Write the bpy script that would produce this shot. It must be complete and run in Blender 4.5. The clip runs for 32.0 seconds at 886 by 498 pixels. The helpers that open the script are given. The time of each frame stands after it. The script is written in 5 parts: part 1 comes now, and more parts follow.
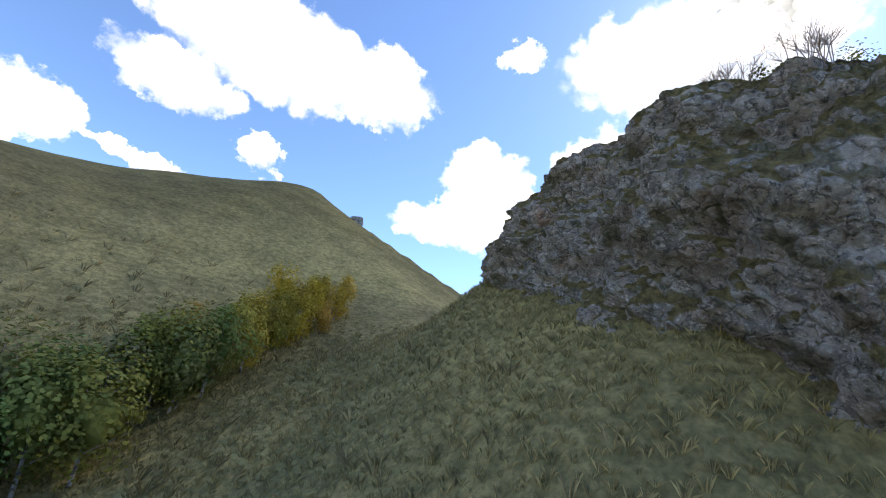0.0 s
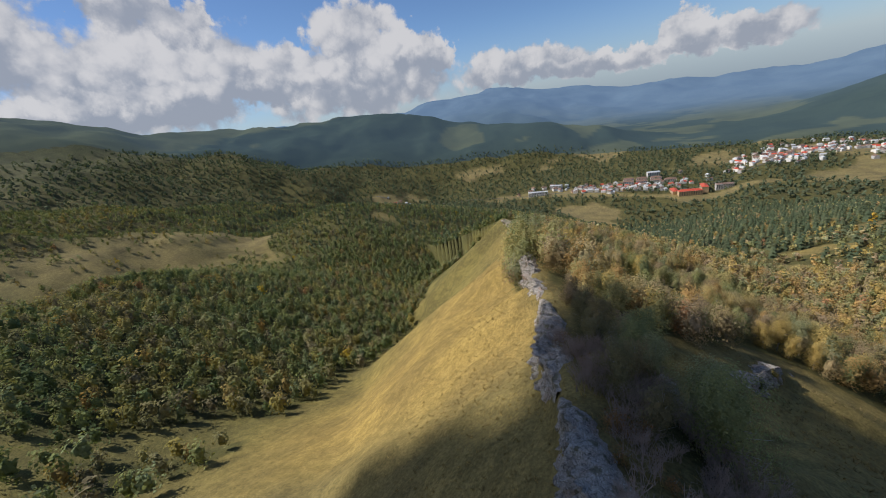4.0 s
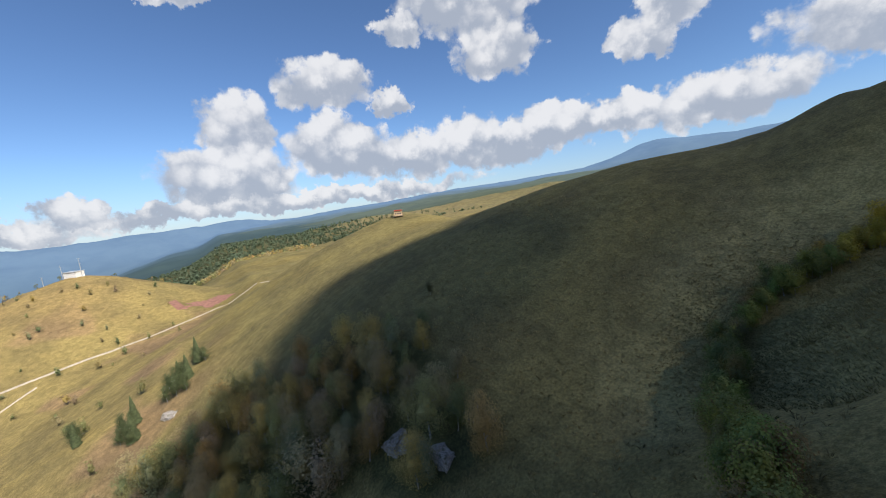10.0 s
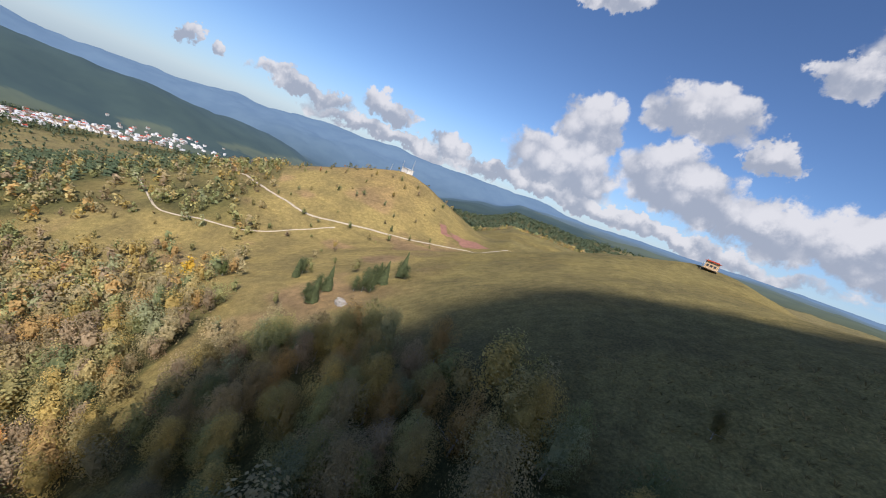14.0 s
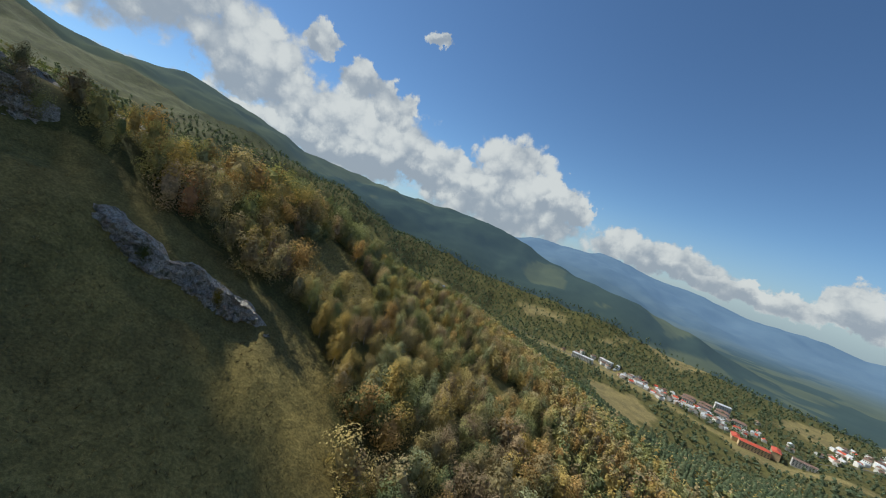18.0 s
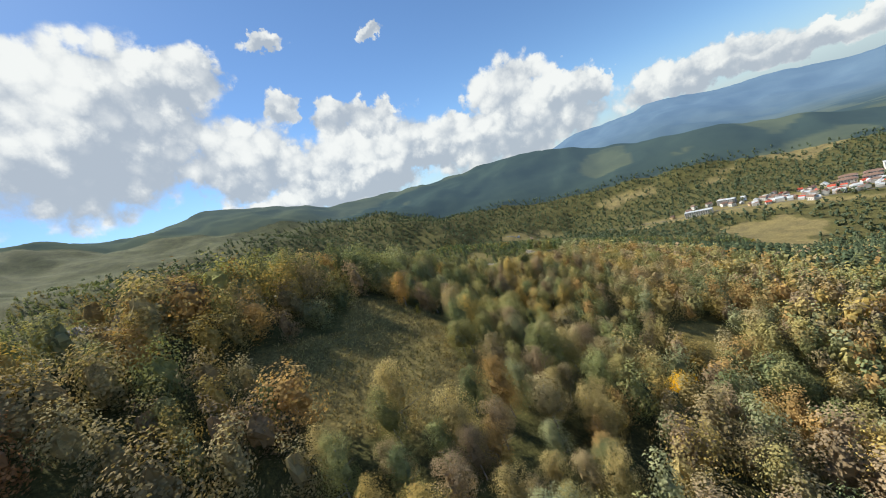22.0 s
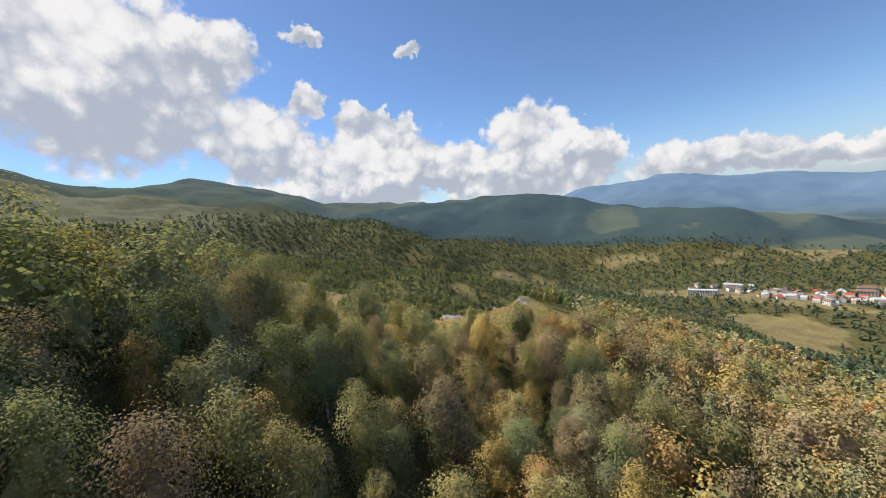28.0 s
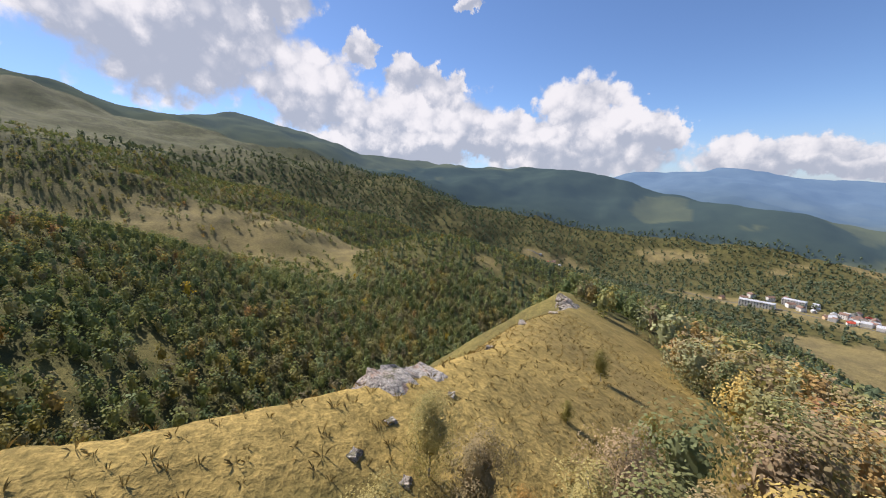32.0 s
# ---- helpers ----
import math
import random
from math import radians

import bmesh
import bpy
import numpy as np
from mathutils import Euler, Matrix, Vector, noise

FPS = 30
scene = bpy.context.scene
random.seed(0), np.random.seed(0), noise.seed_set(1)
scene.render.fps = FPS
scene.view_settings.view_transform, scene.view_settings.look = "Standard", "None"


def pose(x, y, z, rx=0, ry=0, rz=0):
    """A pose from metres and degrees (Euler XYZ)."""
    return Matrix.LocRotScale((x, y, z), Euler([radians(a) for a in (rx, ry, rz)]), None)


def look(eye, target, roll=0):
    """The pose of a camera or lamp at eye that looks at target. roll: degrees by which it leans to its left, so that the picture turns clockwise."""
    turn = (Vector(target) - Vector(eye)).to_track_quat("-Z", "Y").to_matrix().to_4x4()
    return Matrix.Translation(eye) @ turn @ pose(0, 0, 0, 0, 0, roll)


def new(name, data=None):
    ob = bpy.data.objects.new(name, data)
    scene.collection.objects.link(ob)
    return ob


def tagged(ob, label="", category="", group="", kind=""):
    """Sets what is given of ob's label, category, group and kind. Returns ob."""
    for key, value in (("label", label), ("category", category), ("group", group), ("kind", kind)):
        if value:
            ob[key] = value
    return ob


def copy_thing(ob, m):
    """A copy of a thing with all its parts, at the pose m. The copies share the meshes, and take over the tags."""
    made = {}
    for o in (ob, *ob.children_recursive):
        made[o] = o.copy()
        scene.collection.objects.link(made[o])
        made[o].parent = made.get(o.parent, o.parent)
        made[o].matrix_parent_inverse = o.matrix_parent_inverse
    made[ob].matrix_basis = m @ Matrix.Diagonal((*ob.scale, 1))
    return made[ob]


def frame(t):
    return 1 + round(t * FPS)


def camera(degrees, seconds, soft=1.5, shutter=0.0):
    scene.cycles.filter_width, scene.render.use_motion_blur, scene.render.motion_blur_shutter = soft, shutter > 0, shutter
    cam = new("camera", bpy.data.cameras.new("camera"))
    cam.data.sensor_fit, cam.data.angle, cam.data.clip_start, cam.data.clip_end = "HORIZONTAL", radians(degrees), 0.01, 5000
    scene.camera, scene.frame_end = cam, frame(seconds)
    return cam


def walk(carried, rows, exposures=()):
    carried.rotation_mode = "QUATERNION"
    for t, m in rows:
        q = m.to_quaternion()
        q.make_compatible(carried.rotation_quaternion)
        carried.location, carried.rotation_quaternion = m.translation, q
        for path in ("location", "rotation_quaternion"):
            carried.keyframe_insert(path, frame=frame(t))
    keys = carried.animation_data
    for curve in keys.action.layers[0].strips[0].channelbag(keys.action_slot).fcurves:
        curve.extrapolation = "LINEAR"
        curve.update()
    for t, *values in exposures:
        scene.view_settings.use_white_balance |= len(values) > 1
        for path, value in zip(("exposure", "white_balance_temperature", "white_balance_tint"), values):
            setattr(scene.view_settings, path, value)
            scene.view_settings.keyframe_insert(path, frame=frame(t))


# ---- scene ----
# ---- the camera and its walk: seconds, eye, heading (left of +y), pitch, lean ----
PATH = [
    (0.0, 34.0, -31.0, -30.8, 152.9, 20.0, 10.1), (0.5, 32.5, -37.8, -27.0, 144.9, 18.9, -5.9),
    (1.0, 31.7, -42.8, -24.0, 123.3, 16.5, -28.9), (1.5, 28.5, -46.2, -21.3, 82.2, 15.2, -39.5),
    (2.0, 24.0, -43.1, -18.7, 74.5, 7.9, -52.1), (2.5, 18.1, -40.2, -15.3, 59.0, -9.0, -43.6),
    (3.0, 13.9, -35.8, -11.1, 47.6, -16.3, -29.1), (3.5, 9.8, -30.1, -6.7, 38.0, -16.9, -17.6),
    (5.5, -2.4, -1.6, 2.3, 1.5, -29.8, -4.7), (6.0, -3.4, 4.5, 1.5, -17.5, -20.9, -15.9),
    (6.5, -3.7, 9.6, 0.1, -32.8, -25.2, -21.8), (7.0, -3.4, 14.2, -1.4, -57.7, -25.6, -21.1),
    (7.5, -2.2, 18.5, -3.4, -83.6, -26.2, -16.3), (8.0, -0.1, 21.8, -6.0, -100.0, -22.5, -14.2),
    (8.5, 3.1, 23.9, -8.7, -106.7, -17.6, -10.6), (9.0, 7.2, 24.7, -11.2, -109.0, -13.1, -8.7),
    (9.5, 12.1, 24.4, -13.3, -113.0, -11.0, -6.4), (10.0, 17.6, 22.9, -15.2, -121.1, -7.8, -6.9),
    (10.5, 22.9, 21.0, -16.5, -126.3, -5.0, -6.0), (11.0, 27.8, 18.7, -17.5, -123.0, -6.9, 1.1),
    (11.5, 32.7, 16.2, -18.1, -117.4, -9.9, 9.9), (12.0, 37.8, 13.7, -18.9, -112.0, -11.6, 12.0),
    (12.5, 43.1, 11.3, -19.9, -106.0, -11.6, 13.7), (13.0, 48.5, 9.2, -21.1, -100.9, -12.0, 16.2),
    (13.5, 54.0, 7.4, -22.3, -95.0, -12.1, 17.4), (14.0, 59.7, 6.2, -23.6, -81.8, -11.7, 21.5),
    (14.5, 65.5, 5.9, -25.4, -63.7, -10.9, 27.6), (15.0, 71.4, 6.8, -27.2, -45.7, -10.5, 32.7),
    (15.5, 77.7, 9.3, -29.4, -27.4, -11.1, 34.3), (17.5, 104.5, 35.9, -45.0, 33.1, -6.5, 21.4),
    (18.0, 104.7, 42.1, -46.3, 43.9, -4.6, 15.8), (18.5, 103.4, 47.9, -47.0, 56.1, -5.0, 12.0),
    (19.0, 100.7, 53.4, -47.2, 68.1, -5.0, 9.8), (19.5, 96.8, 58.3, -47.2, 73.8, -3.2, 5.2),
    (20.0, 92.0, 62.6, -47.1, 75.2, -1.5, -2.8), (20.5, 86.5, 66.4, -47.0, 70.0, -1.2, -7.5),
    (21.0, 80.8, 70.2, -46.9, 65.5, -3.2, -11.1), (21.5, 74.9, 73.8, -47.1, 60.2, -5.5, -15.8),
    (22.0, 69.0, 77.8, -47.9, 53.7, -8.2, -20.7), (22.5, 63.2, 82.1, -48.6, 47.6, -10.2, -24.4),
    (23.0, 57.9, 86.9, -49.6, 45.0, -10.4, -23.3), (23.5, 52.8, 91.8, -50.9, 43.7, -9.7, -21.0),
    (24.0, 47.8, 97.2, -52.5, 45.4, -9.1, -16.3), (24.5, 43.1, 102.8, -54.1, 47.6, -8.5, -12.4),
    (25.0, 37.9, 108.4, -55.9, 49.7, -7.0, -7.4), (25.5, 32.6, 113.8, -57.7, 51.4, -5.0, -3.1),
    (27.5, 18.8, 132.9, -62.8, 56.5, -3.4, -3.8), (28.0, 13.5, 136.8, -62.7, 51.6, -5.0, -8.0),
    (28.5, 7.7, 140.7, -62.8, 47.5, -6.6, -11.6), (29.0, 1.9, 145.0, -63.2, 44.2, -8.4, -14.1),
    (29.5, -3.5, 149.8, -64.3, 39.8, -10.4, -17.1), (30.0, -8.7, 154.8, -65.5, 34.3, -12.1, -17.0),
    (30.5, -13.4, 160.0, -66.8, 34.5, -13.0, -15.2), (31.0, -17.6, 165.2, -68.1, 37.0, -13.7, -10.7),
    (31.5, -21.6, 170.7, -69.3, 44.4, -12.8, -6.1), (32.0, -25.6, 175.4, -70.5, 56.8, -9.8, -0.7),
]

cam = camera(100, 32.0, 1.0)
walk(cam, [(t, pose(x, y, z, 90 + pitch, 0, yaw) @ pose(0, 0, 0, 0, 0, lean)) for t, x, y, z, yaw, pitch, lean in PATH],
     [(0.0, 1.75, 6750, 14), (1.2, 1.65, 6650, 14), (2.0, 0.65, 6500, 11), (2.8, 0.15, 6450, 8), (5.0, 0.0, 6200, 24), (6.0, 0.0, 6100, 32), (8.0, 0.32, 6200, 20), (10.0, 0.45, 6300, 12), (13.0, 0.55, 6300, 10),
      (15.0, 0.05, 6050, 22), (18.0, 0.1, 6250, 4), (21.0, 0.6, 6500, 4), (24.0, 0.6, 6500, 12), (28.0, 0.55, 6600, 12), (32.0, 0.55, 6450, 18)])

# ---- sky, sun and clouds ----
SUN_YAW, SUN_UP = 105.0, 46.0  # degrees: heading left of +y, height


def bearing(yaw, up):
    a, b = radians(yaw), radians(up)
    return Vector((-math.sin(a) * math.cos(b), math.cos(a) * math.cos(b), math.sin(b)))


TO_SUN = bearing(SUN_YAW, SUN_UP)
sun = new("sun", bpy.data.lights.new("sun", "SUN"))
sun.data.energy, sun.data.angle, sun.data.color = 5.0, radians(0.53), (1.0, 0.94, 0.84)
sun.matrix_world = look((0, 0, 0), -TO_SUN)


class Nodes:
    """Short hand for building node trees."""

    def __init__(self, tree):
        self.tree = tree
        tree.nodes.clear()

    def add(self, kind, **values):
        node = self.tree.nodes.new(kind)
        for key, value in values.items():
            setattr(node, key, value)
        return node

    def put(self, value, socket):
        if isinstance(value, bpy.types.NodeSocket):
            self.tree.links.new(value, socket)
        elif value is not None:
            socket.default_value = value

    def math(self, op, a, b=None, c=None, clamp=False):
        node = self.add("ShaderNodeMath", operation=op, use_clamp=clamp)
        for value, socket in zip((a, b, c), node.inputs):
            self.put(value, socket)
        return node.outputs[0]

    def vec(self, op, a, b=None, out="Vector"):
        node = self.add("ShaderNodeVectorMath", operation=op)
        self.put(a, node.inputs[0])
        if b is not None:
            self.put(b, node.inputs[3] if op == "SCALE" else node.inputs[1])
        return node.outputs[out]

    def step(self, value, lo, hi):
        node = self.add("ShaderNodeMapRange", interpolation_type="SMOOTHSTEP")
        for v, socket in zip((value, lo, hi, 0.0, 1.0), node.inputs):
            self.put(v, socket)
        return node.outputs[0]

    def noise(self, where, scale, detail=5.0, rough=0.55, out="Fac"):
        node = self.add("ShaderNodeTexNoise")
        self.put(where, node.inputs["Vector"])
        node.inputs["Scale"].default_value, node.inputs["Detail"].default_value, node.inputs["Roughness"].default_value = scale, detail, rough
        return node.outputs[out]

    def mix(self, fac, a, b, blend="MIX"):
        node = self.add("ShaderNodeMix", data_type="RGBA", blend_type=blend)
        self.put(fac, node.inputs["Factor"])
        for value, socket in ((a, node.inputs["A"]), (b, node.inputs["B"])) if False else ((a, node.inputs[6]), (b, node.inputs[7])):
            self.put((*value, 1) if isinstance(value, tuple) and len(value) == 3 else value, socket)
        return node.outputs[2]


world = bpy.data.worlds.new("sky")
scene.world, world.use_nodes = world, True
n = Nodes(world.node_tree)
sky = n.add("ShaderNodeTexSky", sky_type="NISHITA", sun_disc=False, sun_elevation=radians(SUN_UP), sun_rotation=radians(-SUN_YAW), altitude=1800, air_density=1.0, dust_density=0.6, ozone_density=2.0)
way = n.add("ShaderNodeTexCoord").outputs["Generated"]
# heaps of cumulus: heading, height, half width, half height (degrees)
CLOUDS_NORTH_WEST = [
    (100, 26, 9, 6.3), (90, 20, 14, 10.3), (79, 24, 6, 4.1), (114, 16, 10, 5), (75, 13, 8, 6.2), (68, 18, 2.2, 2.4), (62, 15, 3, 3), (58.5, 14, 2.4, 3), (55, 13, 2.2, 2.6), (60, 8, 14, 6.6),
    (47, 7, 8, 3.8), (37, 10, 6, 5), (31, 8, 3, 3.3), (26, 6.5, 2.6, 2.6), (37, 4, 13, 4.5), (15, 2.4, 10, 2.6), (71, 5.5, 40, 2.6), (110, 33, 5, 1.6), (67, 26, 3, 1.3), (53, 24, 2, 1),
]
CLOUDS_SOUTH_EAST = [
    (-95, 12, 5, 5), (-93, 6, 9, 4.6), (-108, 9, 8, 4.6), (-117, 7, 10, 3.8), (-107, 17, 7, 3.7), (-129, 26, 10, 5.2), (-132, 19, 6, 4.1), (-118, 23, 3.4, 2.4), (-139, 8, 11, 3.4), (-116, 14.5, 2.6, 2),
    (-67, 4.6, 5, 1.8), (-56, 3, 6, 1.5), (-151, 17, 4, 3), (-128, 7, 12, 4), (-77, 3.6, 3, 1.7), (-42, 3.6, 1.3, 1), (-148, 8, 6, 3), (-171, 13, 8, 4.5), (-159, 8, 9, 3.5), (-91, 27, 5, 1.8),
]
CLOUDS_NORTH_AND_SOUTH = [
    (-172, 39, 15, 7), (173, 40, 11, 5.5), (-164, 30, 7, 4), (-154, 20, 4, 3.6), (118, 46, 13, 7), (106, 44, 8, 6.5), (147, 31, 7, 6), (151, 24, 11, 4), (-176, 26, 3.4, 3), (143, 48, 3.2, 2), (-163, 19, 6, 1.4), (126, 33, 9, 6),
    (29, 7, 5, 3.2), (35, 7, 5, 4), (-8, 1.4, 8, 2), (4, 1.2, 12, 1.8), (-4, 3, 3, 2), (-68, 1.4, 12, 1.4), (-45.5, 3, 1.2, 1.1), (135, 20, 10, 6), (-100, 2.2, 30, 1.4), (-130, 48, 14, 5), (170, 16, 9, 4),
]
HEAPS = CLOUDS_NORTH_WEST + CLOUDS_SOUTH_EAST + CLOUDS_NORTH_AND_SOUTH
sep = n.add("ShaderNodeSeparateXYZ")
n.put(way, sep.inputs[0])
up = n.math("ARCSINE", sep.outputs[2])
heading = n.math("ARCTAN2", n.math("MULTIPLY", sep.outputs[0], -1.0), sep.outputs[1])
billow = n.vec("SUBTRACT", n.noise(way, 9.0, 9.0, 0.62, "Color"), (0.5, 0.5, 0.5))
puff = n.vec("SUBTRACT", n.noise(way, 26.0, 5.0, 0.6, "Color"), (0.5, 0.5, 0.5))
bsep, psep = n.add("ShaderNodeSeparateXYZ"), n.add("ShaderNodeSeparateXYZ")
n.put(billow, bsep.inputs[0]), n.put(puff, psep.inputs[0])
wob = n.math("MULTIPLY_ADD", bsep.outputs[0], 0.13, n.math("MULTIPLY", psep.outputs[0], 0.075))
wob_up = n.math("MULTIPLY_ADD", bsep.outputs[1], 0.10, n.math("MULTIPLY", psep.outputs[1], 0.06))
level = n.math("ADD", up, wob_up)
total, belly = None, None
for yaw, high, wide, tall in HEAPS:
    d = n.math("SUBTRACT", heading, radians(yaw))
    d = n.math("WRAP", n.math("ADD", d, wob), -math.pi, math.pi)
    d = n.math("DIVIDE", d, radians(wide) / max(0.35, math.cos(radians(high))))
    e = n.math("DIVIDE", n.math("SUBTRACT", level, radians(high)), radians(tall))
    q = n.math("MULTIPLY_ADD", d, d, n.math("MULTIPLY", e, e))
    v = n.math("SUBTRACT", 1.0, q)
    lit = n.math("MULTIPLY", n.math("MAXIMUM", v, 0.0), e)
    total = v if total is None else n.math("SMOOTH_MAX", total, v, 0.25)
    belly = lit if belly is None else n.math("ADD", belly, lit)
lobe = n.add("ShaderNodeTexVoronoi", feature="SMOOTH_F1")
lobe.inputs["Scale"].default_value, lobe.inputs["Smoothness"].default_value = 24.0, 0.25
n.put(n.vec("ADD", way, n.vec("SCALE", puff, 0.045)), lobe.inputs["Vector"])
knobs = n.math("SUBTRACT", 0.42, lobe.outputs["Distance"])
cover = n.step(n.math("ADD", n.math("MULTIPLY_ADD", knobs, 0.55, total), n.math("MULTIPLY", psep.outputs[2], 0.34)), -0.10, 0.36)
thick = n.math("ADD", belly, n.math("MULTIPLY_ADD", bsep.outputs[2], 1.3, n.math("MULTIPLY_ADD", psep.outputs[0], 0.8, n.math("MULTIPLY", knobs, 0.9))))
white = n.mix(n.step(thick, -0.50, 0.42), (0.44, 0.49, 0.57), (0.90, 0.90, 0.89))
haze = n.math("SUBTRACT", 1.0, n.step(up, 0.0, 0.16))
base = n.mix(1.0, sky.outputs[0], (0.106, 0.126, 0.144), "MULTIPLY")
base = n.mix(n.math("MULTIPLY", haze, 0.42), base, (0.36, 0.48, 0.70))
colour = n.mix(n.math("MULTIPLY", cover, 0.96), base, white)
back = n.add("ShaderNodeBackground")
n.put(colour, back.inputs[0])
back.inputs[1].default_value = 0.69
n.tree.links.new(back.outputs[0], n.add("ShaderNodeOutputWorld").inputs[0])


# ---- materials ----
def material(name, build):
    mat = bpy.data.materials.new(name)
    mat.use_nodes = True
    n = Nodes(mat.node_tree)
    out = n.add("ShaderNodeOutputMaterial")
    n.tree.links.new(build(n), out.inputs[0])
    return mat


def principled(n, colour, rough=0.9, bump=None, strength=0.3, dist=0.1, metal=0.0, spec=0.25):
    p = n.add("ShaderNodeBsdfPrincipled")
    n.put((*colour, 1) if isinstance(colour, tuple) and len(colour) == 3 else colour, p.inputs["Base Color"])
    n.put(rough, p.inputs["Roughness"])
    p.inputs["Metallic"].default_value, p.inputs["Specular IOR Level"].default_value = metal, spec
    if bump is not None:
        b = n.add("ShaderNodeBump")
        b.inputs["Strength"].default_value, b.inputs["Distance"].default_value = strength, dist
        n.put(bump, b.inputs["Height"])
        n.put(b.outputs[0], p.inputs["Normal"])
    return p.outputs[0]


def spot(n):
    return n.add("ShaderNodeNewGeometry").outputs["Position"]


def ground_look(n):
    where = spot(n)
    colour = n.add("ShaderNodeAttribute", attribute_name="cover").outputs["Color"]
    wide, mid, fine, tuft = n.noise(where, 0.045, 5), n.noise(where, 0.35, 4), n.noise(where, 2.2, 4), n.noise(where, 7.0, 3)
    colour = n.mix(1.0, colour, n.mix(n.step(wide, 0.32, 0.68), (0.80, 0.80, 0.82), (1.18, 1.16, 1.06)), "MULTIPLY")
    colour = n.mix(1.0, colour, n.mix(n.step(mid, 0.35, 0.66), (0.84, 0.85, 0.84), (1.14, 1.14, 1.12)), "MULTIPLY")
    colour = n.mix(1.0, colour, n.mix(n.step(fine, 0.3, 0.7), (0.72, 0.74, 0.72), (1.26, 1.24, 1.2)), "MULTIPLY")
    colour = n.mix(1.0, colour, n.mix(n.step(tuft, 0.3, 0.7), (0.82, 0.82, 0.82), (1.18, 1.18, 1.16)), "MULTIPLY")
    bump = n.math("MULTIPLY_ADD", mid, 1.6, n.math("MULTIPLY_ADD", fine, 0.5, n.math("MULTIPLY", tuft, 0.2)))
    return principled(n, colour, 0.95, bump, 0.55, 0.6, spec=0.1)


GROUND = material("hillside_turf", ground_look)


def leaf_look(attribute):
    def build(n):
        if attribute:
            tint = n.add("ShaderNodeAttribute", attribute_name="tint").outputs["Color"]
        else:
            tint = n.add("ShaderNodeObjectInfo").outputs["Color"]
        isle = n.add("ShaderNodeNewGeometry").outputs["Random Per Island"]
        colour = n.mix(1.0, tint, n.mix(isle, (0.80, 0.81, 0.80), (1.20, 1.19, 1.17)), "MULTIPLY")
        colour = n.mix(1.0, colour, n.mix(n.step(n.noise(spot(n), 0.8, 3), 0.3, 0.7), (0.84, 0.86, 0.86), (1.16, 1.14, 1.1)), "MULTIPLY")
        p = n.add("ShaderNodeBsdfDiffuse")
        n.put(colour, p.inputs[0])
        t = n.add("ShaderNodeBsdfTranslucent")
        n.put(n.mix(1.0, colour, (1.3, 1.22, 0.72), "MULTIPLY"), t.inputs[0])
        m = n.add("ShaderNodeMixShader")
        m.inputs[0].default_value = 0.26
        n.put(p.outputs[0], m.inputs[1]), n.put(t.outputs[0], m.inputs[2])
        return m.outputs[0]
    return build


LEAF, LEAVES = material("leaves", leaf_look(False)), material("woodland_leaves", leaf_look(True))


def bark_look(n):
    where = spot(n)
    pale = n.mix(n.step(n.noise(where, 3.0, 4), 0.45, 0.62), (0.42, 0.40, 0.36), (0.12, 0.10, 0.085))
    return principled(n, pale, 0.9, n.noise(where, 9, 3), 0.5, 0.03)


BARK = material("birch_bark", bark_look)


